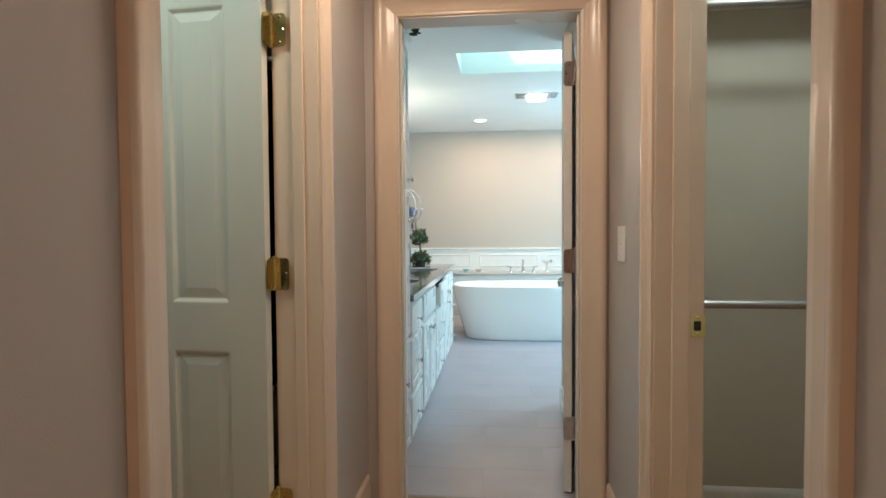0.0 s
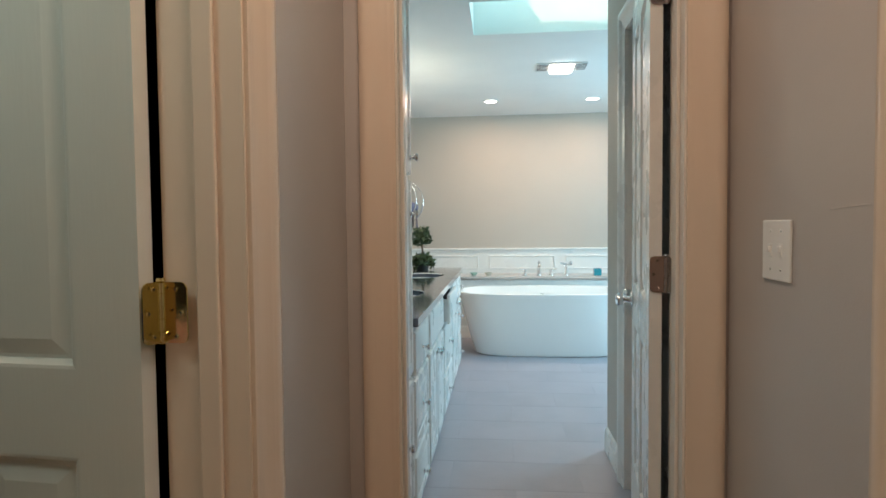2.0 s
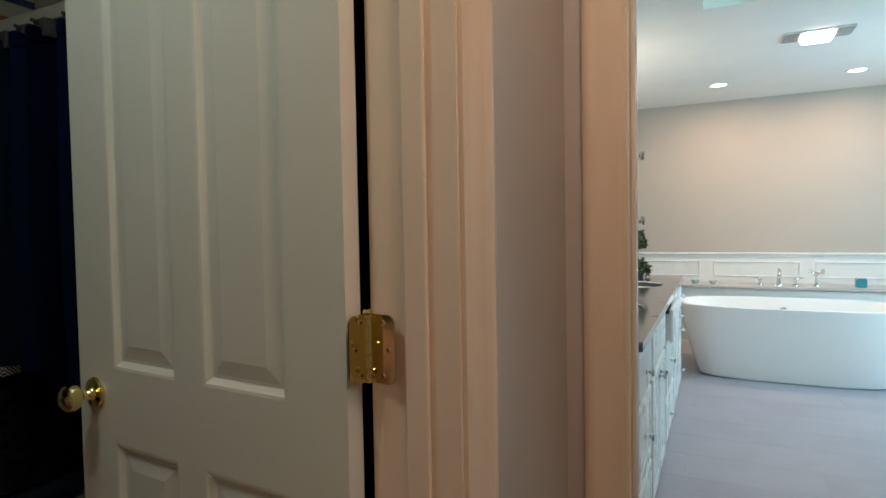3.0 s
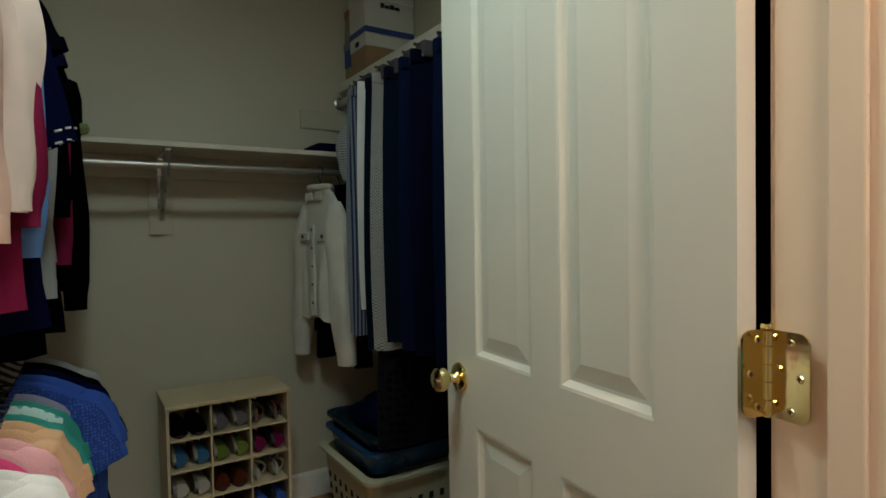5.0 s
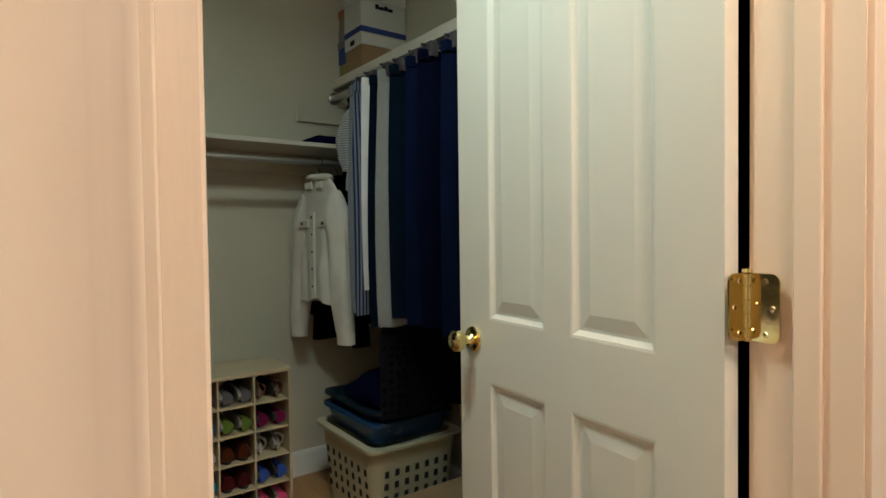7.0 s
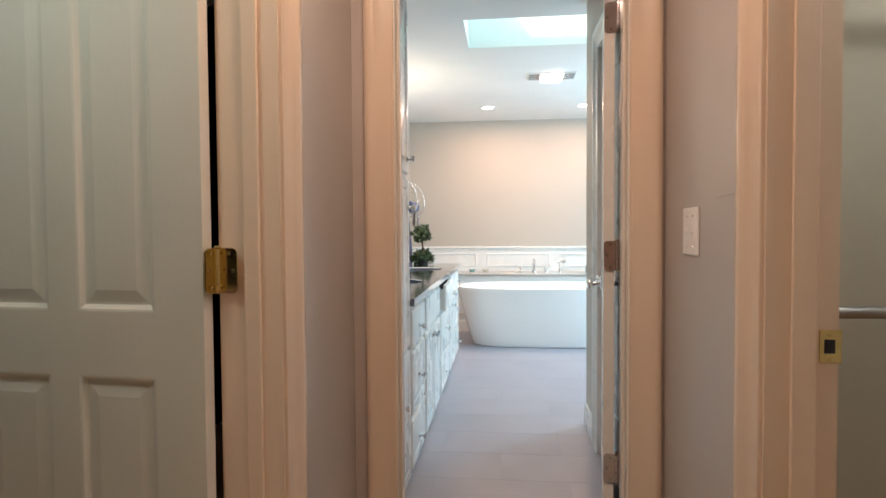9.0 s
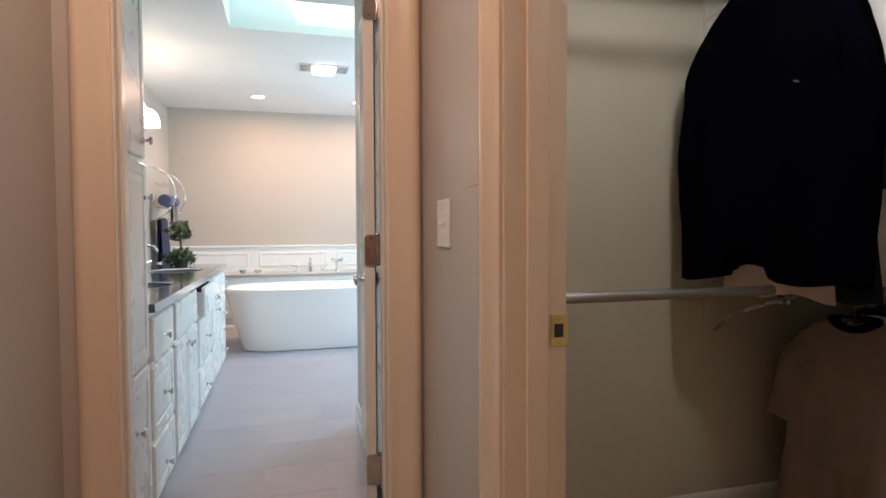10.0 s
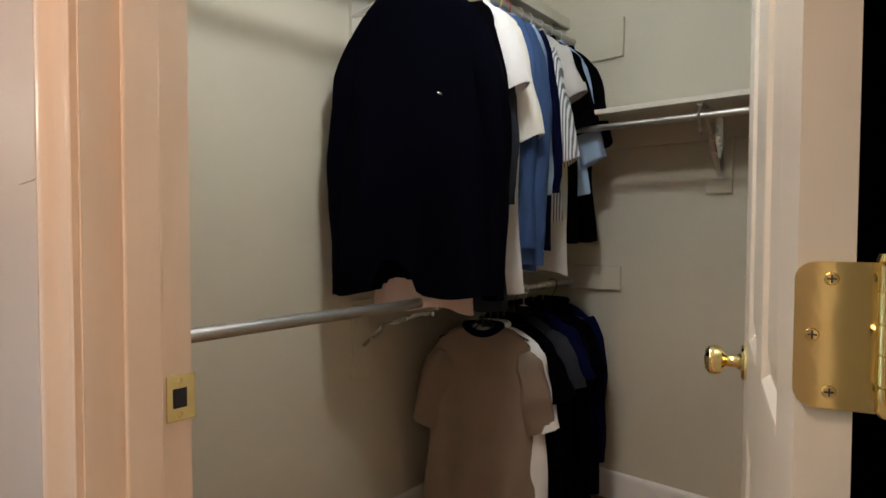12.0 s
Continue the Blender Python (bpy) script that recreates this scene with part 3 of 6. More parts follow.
part("sprayer", tube(bmesh.new(), [(-0.06, 0, 0.135), (-0.02, 0, 0.125), (0.035, 0, 0.126), (0.05, 0, 0.13), (0.062, 0, 0.13)], [0.010, 0.010, 0.012, 0.026, 0.024], 12), CHROME, ob, smooth=True)
TEAL = material("teal_glass", (0.02, 0.22, 0.30), 0.15, second=(0.03, 0.30, 0.36), coat=0.4)
SEA = material("sea_glass", (0.30, 0.50, 0.45), 0.15, coat=0.4)
for x, mat in ((-0.40, SEA), (-0.245, material("cream_glass", (0.62, 0.60, 0.50), 0.2))):
    ob = thing("candle_cup", pose(x, 7.0, 0.66), label="small glass candle cup on the stone ledge", category="candle", group="candle cups")
    part("cup", lathe(bmesh.new(), [(0, 0), (0.018, 0), (0.030, 0.015), (0.040, 0.034), (0.036, 0.034), (0.027, 0.018), (0, 0.012)]), mat, ob, smooth=True)
    part("wax", lathe(bmesh.new(), [(0, 0.013), (0.0275, 0.019), (0, 0.0205)]), PLASTIC, ob)
ob = thing("candle_jar", pose(0.915, 7.0, 0.66), label="square teal candle jar on the stone ledge", category="candle")
part("jar", boxed(-0.040, 0.040, -0.040, 0.040, 0, 0.072, bevel=0.006), TEAL, ob)
part("rim", boxed(-0.036, 0.036, -0.036, 0.036, 0.0725, 0.078, bevel=0.002), TEAL, ob)

# vanity row
VX, VB = -0.485, BW          # cabinet fronts and the wall behind
CRYSTAL = [(0, 0), (0.012, 0), (0.011, 0.003), (0.005, 0.006), (0.005, 0.014), (0.011, 0.018), (0.0155, 0.024), (0.013, 0.032), (0, 0.034)]


def front(parent, name, y0, y1, z0, z1, knob=None, out=0.0, raised=True, pull=None):
    """A raised-panel drawer or door front on the plane x = VX; knob is its (y, z)."""
    bm = bmesh.new()
    X = 0.0 + out
    ring = lambda i, d: [bm.verts.new((X + d, y, z)) for y, z in ((y0 + i, z0 + i), (y1 - i, z0 + i), (y1 - i, z1 - i), (y0 + i, z1 - i))]
    r = [ring(0, 0), ring(0, 0.010), ring(0.006, 0.018)]
    if raised:
        e = min(0.045, (z1 - z0) * 0.25)
        r += [ring(e, 0.018), ring(e + 0.006, 0.0145), ring(e + 0.012, 0.0145), ring(e + 0.03, 0.0172)]
    else:
        r += [ring(0.012, 0.020)]
    loft(bm, r)
    bm.faces.new(r[-1])
    bm.faces.new(r[0])
    ob = part(name, bm, WHITE, parent)
    if knob:
        part("knob", lathe(bmesh.new(), CRYSTAL, pose(X + 0.018, knob[0], knob[1], 0, 90), 14), CHROME, ob, "faceted chrome knob", smooth=True)
    return ob


def cabinet(name, y0, y1, h, label):
    ob = thing(name, pose(VX, 0, 0), label=label, category="cabinet", group="bathroom cabinets" if h < 1 else "")
    bm = boxed(VB - VX + 0.002, 0.0, y0 + 0.001, y1 - 0.001, 0.0, h)
    part("carcass", bm, WHITE, ob)
    return ob


CH = 0.795
c = cabinet("drawer_cabinet", 3.04, 3.52, CH, "white drawer cabinet with three raised-panel drawers")
front(c, "drawer", 3.07, 3.50, 0.590, 0.770, (3.285, 0.668), raised=False)
front(c, "drawer", 3.07, 3.50, 0.275, 0.570, (3.285, 0.420))
front(c, "drawer", 3.07, 3.50, 0.020, 0.255, (3.285, 0.110))
c = cabinet("sink_cabinet", 3.52, 4.27, CH, "white sink cabinet with two raised-panel doors and a false drawer")
front(c, "false_drawer", 3.56, 4.24, 0.590, 0.770, None, raised=False)
front(c, "door", 3.56, 3.895, 0.020, 0.570, (3.86, 0.515))
front(c, "door", 3.905, 4.24, 0.020, 0.570, (3.94, 0.515))
c = cabinet("drawer_cabinet", 4.27, 4.93, CH, "white drawer cabinet with its uppermost drawer ajar")
front(c, "drawer", 4.31, 4.90, 0.590, 0.770, (4.82, 0.655), out=0.035, raised=False)
part("drawer_side", boxed(-0.30, 0.036, 4.33, 4.345, 0.60, 0.74), WHITE, c)
# dark sheet on the carcass, painted shade behind the ajar drawer
part("drawer_gap", boxed(0.001, 0.006, 4.345, 4.88, 0.595, 0.765), HOLE_SHADE, c, "dark sheet painted as the shade behind the ajar drawer")
front(c, "drawer", 4.31, 4.90, 0.275, 0.570, (4.60, 0.430), raised=False)
front(c, "drawer", 4.31, 4.90, 0.020, 0.255, (4.60, 0.108))
c = cabinet("sink_cabinet", 4.93, 5.45, CH, "white sink cabinet with raised-panel doors")
front(c, "false_drawer", 4.96, 5.43, 0.590, 0.770, (5.06, 0.645), raised=False)
front(c, "door", 4.96, 5.19, 0.020, 0.570, (5.165, 0.525))
front(c, "door", 5.20, 5.43, 0.020, 0.570, None)
c = cabinet("drawer_cabinet", 5.45, 5.85, CH, "white narrow drawer cabinet closing the vanity row")
front(c, "drawer", 5.48, 5.83, 0.590, 0.770, (5.72, 0.680), raised=False)
front(c, "drawer", 5.48, 5.83, 0.275, 0.570, (5.72, 0.420))
front(c, "drawer", 5.48, 5.83, 0.020, 0.255, (5.72, 0.110))
c = cabinet("linen_cabinet", 2.56, 3.035, 2.20, "tall white linen cabinet standing beside the vanity")
front(c, "door", 2.58, 3.02, 1.395, 2.16, (2.985, 1.46))
front(c, "door", 2.58, 3.02, 0.62, 1.375, (2.985, 1.245))
front(c, "drawer", 2.58, 3.02, 0.02, 0.60, (2.80, 0.40))
part("crown", boxed(VB - VX + 0.002, 0.03, 2.55, 3.05, 2.2005, 2.24, bevel=0.01), WHITE, c)

# counter with two cut-outs for the sinks
SINKS = [(3.90, -0.725), (5.05, -0.725)]
bm = bmesh.new()
cx0, cx1, cz0, cz1 = BW + 0.002, VX + 0.035, 0.796, 0.830
edges = [3.04]
for sy, sx in SINKS:
    edges += [sy - 0.26, sy + 0.26]
edges.append(5.87)
for i in range(0, len(edges) - 1):
    a, b = edges[i], edges[i + 1]
    if i % 2 == 0:
        box(bm, cx0, cx1, a, b, cz0, cz1)
    else:
        n, sx, sy = 40, SINKS[i // 2][1], SINKS[i // 2][0]
        angles = [2 * math.pi * (j + 0.5) / n for j in range(n)]
        for z in (cz0, cz1):
            inner, outer = [], []
            for t in angles:
                c, s = math.cos(t), math.sin(t)
                inner.append(bm.verts.new((sx + 0.185 * c, sy + 0.235 * s, z)))
                k = min(((cx1 - sx) if c > 0 else (sx - cx0)) / max(abs(c), 1e-6), 0.26 / max(abs(s), 1e-6))
                outer.append(bm.verts.new((sx + k * c, sy + k * s, z)))
            loft(bm, [inner, outer])
        lip = [[bm.verts.new((sx + 0.185 * math.cos(t), sy + 0.235 * math.sin(t), z)) for t in angles] for z in (cz0, cz1)]
        loft(bm, lip)
        box(bm, cx1 - 0.001, cx1, a, b, cz0, cz1)
bmesh.ops.remove_doubles(bm, verts=bm.verts, dist=0.0003)
ob = tagged(part("countertop", bm, COUNTER), "polished dark grey stone countertop over the vanity cabinets", "countertop")
ob = tagged(part("backsplash", boxed(BW + 0.002, BW + 0.022, 3.04, 5.87, 0.8305, 0.93, bevel=0.003), COUNTER), "polished dark grey stone backsplash along the vanity", "backsplash")
for sy, sx in SINKS:
    ob = thing("sink", pose(sx, sy, 0.796), label="oval dark blue basin set under the stone counter", category="sink", group="vanity sinks")
    bm = bmesh.new()
    rings = [[bm.verts.new((0.185 * k * math.cos(t), 0.235 * k * math.sin(t), z)) for t in (2 * math.pi * j / 40 for j in range(40))] for k, z in ((1.08, -0.001), (1.0, -0.001), (0.96, -0.03), (0.85, -0.09), (0.6, -0.13), (0.15, -0.145), (0.10, -0.146))]
    loft(bm, rings)
    bm.faces.new(rings[-1])
    part("bowl", bm, BASIN, ob, smooth=True)
    part("rim", tube(bmesh.new(), [(0.186 * math.cos(t), 0.236 * math.sin(t), 0.031) for t in (2 * math.pi * j / 40 for j in range(41))], 0.004, 6), CHROME, ob, smooth=True)
    part("drain", lathe(bmesh.new(), [(0, -0.1455), (0.022, -0.1455), (0.02, -0.142), (0, -0.141)]), CHROME, ob, smooth=True)
    ob = thing("sink_faucet", pose(sx - 0.225, sy, 0.830), label="chrome gooseneck faucet with two lever handles", category="faucet", group="vanity faucets")
    part("spout", tube(bmesh.new(), [(0, 0, 0), (0, 0, 0.10), (0.01, 0, 0.150), (0.045, 0, 0.185), (0.09, 0, 0.175), (0.115, 0, 0.14)], [0.022, 0.013, 0.012, 0.012, 0.011, 0.012], 12), CHROME, ob, smooth=True)
    for dy in (-0.10, 0.10):
        h = part("handle", lathe(bmesh.new(), [(0, 0), (0.024, 0), (0.022, 0.008), (0.012, 0.02), (0.012, 0.05), (0.016, 0.06), (0, 0.064)], pose(0, dy, 0)), CHROME, ob, smooth=True)
        part("lever", tube(bmesh.new(), [(0, dy, 0.052), (0.02, dy * 1.3, 0.06), (0.04, dy * 1.6, 0.066)], [0.007, 0.006, 0.005], 8), CHROME, h, smooth=True)


def leaves(bm, count, place, size):
    for _ in range(count):
        p, d = place()
        d = (d + Vector((random.gauss(0, 0.5), random.gauss(0, 0.5), random.gauss(0, 0.5)))).normalized()
        side = d.orthogonal().normalized()
        side = Matrix.Rotation(random.uniform(0, 6.28), 3, d) @ side
        s = size * random.uniform(0.6, 1.3)
        up = d.cross(side)
        a, b, c, e, f = p - side * s * 0.1, p + up * s * 0.34 + side * s * 0.4, p + side * s + d * s * 0.25, p - up * s * 0.34 + side * s * 0.4, p + side * s * 0.45 + d * s * 0.12
        va, vb, vc, ve, vf = (bm.verts.new(q) for q in (a, b, c, e, f))
        bm.faces.new((va, vb, vf))
        bm.faces.new((vb, vc, vf))
        bm.faces.new((vc, ve, vf))
        bm.faces.new((ve, va, vf))


def ball(centre, radius, squash):
    def place():
        while True:
            v = Vector((random.uniform(-1, 1), random.uniform(-1, 1), random.uniform(-1, 1)))
            if 0.3 < v.length < 1:
                break
        k = 1 + 0.2 * math.sin(5 * v.x + 3 * v.z)
        return Vector(centre) + Vector((v.x * radius * k, v.y * radius * k, v.z * radius * squash)), v.normalized()
    return place


ob = thing("topiary", pose(-0.78, 5.62, 0.830), label="small two-tiered green topiary plant on the counter", category="plant")
part("pot", lathe(bmesh.new(), [(0, 0), (0.05, 0), (0.055, 0.02), (0.065, 0.05), (0.06, 0.05), (0, 0.045)]), material("dark_pot", (0.06, 0.055, 0.05), 0.6), ob, smooth=True)
part("stem", tube(bmesh.new(), [(0, 0, 0.045), (0.004, 0, 0.16), (-0.003, 0, 0.26)], 0.008, 8), material("bark", (0.12, 0.08, 0.05), 0.9), ob)
bm = bmesh.new()
leaves(bm, 420, ball((0, 0, 0.075), 0.115, 0.55), 0.036)
part("lower_crown", bm, LEAF, ob)
bm = bmesh.new()
leaves(bm, 380, ball((0, 0, 0.285), 0.085, 0.95), 0.034)
part("upper_crown", bm, LEAF, ob)
ob = thing("ivy_spray", pose(-0.42, 2.86, 2.225), label="trailing ivy sprig hanging from the linen cabinet top", category="plant")
part("vine", tube(bmesh.new(), [(-0.25, 0.0, 0.0195), (-0.10, 0.02, 0.026), (-0.02, 0.03, 0.024), (0.012, 0.04, -0.01), (0.018, 0.045, -0.03)], 0.003, 6), LEAF, ob)
bm = bmesh.new()
leaves(bm, 9, lambda: (Vector((0.012 + random.gauss(0, 0.012), 0.04, -0.015 + random.gauss(0, 0.012))), Vector((0, -1, 0.2))), 0.035)
part("foliage", bm, LEAF, ob)

# towel rack on the west wall
TOWEL = material("slate_towel", (0.11, 0.125, 0.22), 0.95, second=(0.14, 0.155, 0.26), fine=500, bump=0.5)
GREYTOWEL = material("lilac_grey_towel", (0.32, 0.28, 0.31), 0.95, fine=500, bump=0.5)
ob = thing("towel_rack", pose(BW, 6.58, 0), label="chrome wall towel rack with curved end loops", category="towel rack")
for y in (-0.26, 0.26):
    arc = [(0.0, y, 1.70 - 0.0)] + [(0.235 * math.sin(a), y, 1.46 + 0.24 * math.cos(a)) for a in (math.pi * i / 18 for i in range(1, 18))] + [(0.0, y, 1.22)]
    part("end_loop", tube(bmesh.new(), arc, 0.007, 10), CHROME, ob, smooth=True)
for z, xs in ((1.555, (0.06, 0.12, 0.18, 0.218)), (1.335, (0.06, 0.12, 0.18, 0.204))):
    for x in xs:
        part("bar", tube(bmesh.new(), [(x, -0.26, z), (x, 0.26, z)], 0.006, 8), CHROME, ob, smooth=True)
part("lower_bar", tube(bmesh.new(), [(0.08, -0.26, 1.225), (0.08, 0.26, 1.225)], 0.006, 8), CHROME, ob, smooth=True)


def roll(name, y0, y1, z, mat, label, x=0.13, r=0.055):
    ob = thing(name, pose(BW + x, 0, z), label=label, category="towel", group="rack towels")
    # the closed roll, dished at the ends, with a spiral seam on each end
    bm = bmesh.new()
    rings = []
    for y, k in ((y0 + 0.012, 0.0), (y0 + 0.004, 0.6), (y0, 0.85), (y0 + 0.006, 1.0), (y0 * 0.6 + y1 * 0.4, 1.03), (y0 * 0.3 + y1 * 0.7, 0.98), (y1 - 0.006, 1.0), (y1, 0.85), (y1 - 0.012, 0.0)):
        rings.append([bm.verts.new((max(k, 0.02) * r * math.cos(t) * 1.05, y, max(k, 0.02) * r * math.sin(t) * (1 + 0.03 * math.sin(2 * t)))) for t in (2 * math.pi * i / 28 for i in range(28))])
    loft(bm, rings)
    for y in (y0 - 0.001, y1 + 0.001):
        tube(bm, [(r * (0.12 + 0.78 * i / 59) * math.cos(i * 0.36), y + (0.009 if y < (y0 + y1) / 2 else -0.009) * (1 - i / 59), r * (0.12 + 0.78 * i / 59) * math.sin(i * 0.36)) for i in range(60)], 0.005, 6)
    part("rolled_cloth", bm, mat, ob, smooth=True)


roll("rolled_towel", 6.36, 6.80, 1.40, TOWEL, "rolled slate blue towel on the rack")


def drape(name, m, w, front_len, back_len, mat, label, folds=3, seed=0):
    """A towel folded over a bar; x is across the bar, y along it."""
    ob = thing(name, m, label=label, category="towel", group="rack towels")
    bm = bmesh.new()
    prof = [(-0.014, -back_len + back_len * i / 8) for i in range(8)] + [(-0.010, 0.006), (0.0, 0.014), (0.010, 0.006)] + [(0.014, -front_len * i / 12) for i in range(1, 13)]
    rows = []
    for x, z in prof:
        row = []
        for j in range(25):
            u = j / 24 - 0.5
            k = min(1, max(0, -z / 0.3))
            row.append(bm.verts.new((x + math.copysign(1, x) * 0.014 * k * (1 + math.sin(u * folds * 6.28 + seed)), u * w * (1 - 0.25 * k * 0.4), z + 0.004 * math.sin(u * 9))))
        rows.append(row)
    for a, b in zip(rows, rows[1:]):
        for i in range(24):
            bm.faces.new((a[i], a[i + 1], b[i + 1], b[i]))
    bmesh.ops.solidify(bm, geom=bm.faces[:], thickness=0.005)
    part("cloth", bm, mat, ob, smooth=True)


drape("hanging_towel", pose(BW + 0.08, 6.52, 1.225), 0.34, 0.52, 0.40, TOWEL, "slate blue bath towel hanging from the lower bar")
drape("hand_towel", pose(BW + 0.21, 6.36, 1.335), 0.13, 0.20, 0.14, GREYTOWEL, "lilac grey hand towel draped over the rack", 2, 1.0)

# vanity light on the west wall
ob = thing("vanity_light", pose(BW, 5.70, 1.98), label="lit frosted bell shades on a chrome wall bar above the vanity", category="wall light")
part("bar", boxed(0.0, 0.03, -0.95, 0.22, 0.09, 0.15, bevel=0.01), CHROME, ob)
for y in (-0.85, -0.35, 0.12):
    s = part("shade", lathe(bmesh.new(), [(0.078, 0.0), (0.082, 0.004), (0.078, 0.06), (0.06, 0.11), (0.03, 0.14), (0.0, 0.145)], pose(0.13, y, 0.0)), BULB, ob, "lit frosted glass bell", smooth=True)
    part("arm", tube(bmesh.new(), [(0.03, y, 0.12), (0.08, y, 0.17), (0.13, y, 0.148)], 0.007, 8), CHROME, s, smooth=True)

# ceiling fixtures
for x, y in ((-0.20, 6.56), (0.80, 6.58)):
    ob = thing("recessed_light", pose(x, y, H), label="lit round recessed can light in the ceiling", category="ceiling light", group="recessed lights")
    part("trim_ring", lathe(bmesh.new(), [(0.062, 0), (0.085, 0), (0.083, -0.006), (0.064, -0.004), (0.062, 0)], seg=28, caps=False), WHITE, ob, smooth=True)
    part("lens", lathe(bmesh.new(), [(0, -0.001), (0.062, -0.001), (0.060, -0.0035), (0, -0.004)], seg=28), BULB, ob)
ob = thing("exhaust_fan", pose(0.365, 5.38, H), label="white ceiling exhaust fan with a lit diffuser and grilles", category="exhaust fan")
part("housing", boxed(-0.195, 0.195, -0.10, 0.10, -0.010, 0.0, bevel=0.003), PLASTIC, ob)
# the backing's dark colour paints the shade between the fan's slats
GRILLE_SHADE = material("fan_slot_shade", (0.10, 0.10, 0.11), 0.7)
for sgn in (-1, 1):
    part("grille_backing", boxed(sgn * 0.145 - 0.045, sgn * 0.145 + 0.045, -0.085, 0.085, -0.013, -0.0105), GRILLE_SHADE, ob)
    for i in range(9):
        y = -0.08 + 0.02 * i
        part("slat", boxed(sgn * 0.145 - 0.045, sgn * 0.145 + 0.045, y - 0.0025, y + 0.0025, -0.0145, -0.0135), PLASTIC, ob)
bm = boxed(-0.088, 0.088, -0.088, 0.088, -0.045, -0.0105, bevel=0.02, seg=3)
part("diffuser", bm, BULB, ob, "lit frosted diffuser", smooth=True)
dome_light(-0.16, 1.55)
# fixture made to go with the added fill behind the start
dome_light(-0.04, -1.45)
# ---- closet fittings ----
SHELF = material("shelf_paint", (0.66, 0.63, 0.55), 0.35, scale=5, mix=0.3)
ROD = material("satin_rod", (0.50, 0.50, 0.49), 0.42, 1.0, scale=3, bump=0.0, mix=0.1)


def shelf(name, x0, x1, y0, y1, z, label):
    ob = thing(name, pose(0, 0, 0), label=label, category="shelf", group="closet shelves")
    part("board", boxed(x0, x1, y0, y1, z - 0.019, z, bevel=0.003), SHELF, ob)
    return ob


def rod(a, b, label, r=0.016, mat=None):
    ob = thing("closet_rod", pose(0, 0, 0), label=label, category="closet rod", group="closet rods")
    part("pole", tube(bmesh.new(), [a, b], r, 16), mat or ROD, ob, smooth=True)
    d = (Vector(b) - Vector(a)).normalized()
    for p, q in ((a, d), (b, -d)):
        m = Matrix.Translation(p) @ q.to_track_quat("Z", "Y").to_matrix().to_4x4()
        part("flange", lathe(bmesh.new(), [(0, 0), (0.032, 0), (0.030, 0.006), (0.019, 0.010), (0.019, 0.022), (0, 0.022)], m, 18), STEEL, ob, smooth=True)
    return ob


def bracket(m, label, h=0.27, d=0.28, plate=0.34):
    """A shelf and rod bracket on a painted back plate; it grows along +x from the wall at its origin, the shelf's underside."""
    ob = thing("shelf_bracket", m, label=label, category="bracket", group="shelf brackets")
    part("back_plate", boxed(0, 0.016, -0.045, 0.045, -plate, -0.001, bevel=0.002), CLOSET, ob, "wall-coloured wooden plate")
    part("upright", boxed(0.016, 0.022, -0.013, 0.013, -h, -0.002, bevel=0.001), STEEL, ob)
    part("arm", boxed(0.022, d, -0.010, 0.010, -0.010, -0.001, bevel=0.001), STEEL, ob)
    part("brace", tube(bmesh.new(), [(0.02, 0, -h + 0.01), (d * 0.6, 0, -0.05), (d * 0.92, 0, -0.012)], [0.010, 0.012, 0.009], 8), STEEL, ob, smooth=True)
    part("rod_hook", tube(bmesh.new(), [(d - 0.01, 0, -0.01), (d + 0.012, 0, -0.04), (d + 0.005, 0, -0.085), (d - 0.02, 0, -0.10), (d - 0.042, 0, -0.085)], 0.006, 8), STEEL, ob, smooth=True)
    return ob


NW = N0 - 0.012
s = shelf("closet_shelf", WX, WX + 0.30, WY, NW - 0.262, 1.575, "cream painted shelf across the closet's back wall")
part("cleat", boxed(WX, WX + 0.019, WY, NW - 0.262, 1.465, 1.555, bevel=0.002), CLOSET, s)
rod((WX + 0.28, WY, 1.490), (WX + 0.28, NW - 0.262, 1.490), "chrome rod under the closet's back shelf", 0.013)
bracket(pose(WX, 1.315, 1.555), "steel shelf bracket on a painted plate", h=0.265, plate=0.315)
s = shelf("closet_shelf", WX, W0 - 0.02, NW - 0.26, NW, 1.940, "cream painted shelf above the hanging jeans")
part("front_lip", boxed(WX, W0 - 0.02, NW - 0.279, NW - 0.2605, 1.897, 1.940, bevel=0.003), SHELF, s)
part("cleat", boxed(WX + 0.002, W0 - 0.02, NW - 0.019, NW, 1.820, 1.910, bevel=0.002), CLOSET, s)
rod((WX, NW - 0.27, 1.850), (W0 - 0.013, NW - 0.27, 1.850), "chrome rod under the closet's north shelf")
s = shelf("closet_shelf", WX, W0 - 0.02, WY, WY + 0.30, 2.10, "cream painted shelf above the hanging sweaters")
UY = 0.72
rod((WX, UY, 1.985), (W0 - 0.013, UY, 1.985), "chrome rod carrying the sweaters")
LY, LZ = 0.82, 0.945
rod((WX, LY, LZ), (W0 - 0.013, LY, LZ), "dark metal rod carrying the light tops", 0.014, BRONZE)
# loose board ends that carry the rods
def mount(x0, x1, y0, y1, z0, z1):
    return structure("trim", boxed(x0, x1, y0, y1, z0, z1, bevel=0.002), CLOSET, "wall-coloured wooden rod mounting board")


mount(WX, WX + 0.016, 1.90, NW - 0.02, 1.72, 1.80)
# east closet
EN = N0 - 0.012
ER = 2.03
s = shelf("closet_shelf", EX - 0.30, EX, EY, EN, 1.600, "cream painted shelf across the closet's back wall")
part("cleat", boxed(EX - 0.019, EX, EY, EN, 1.490, 1.580, bevel=0.002), CLOSET, s)
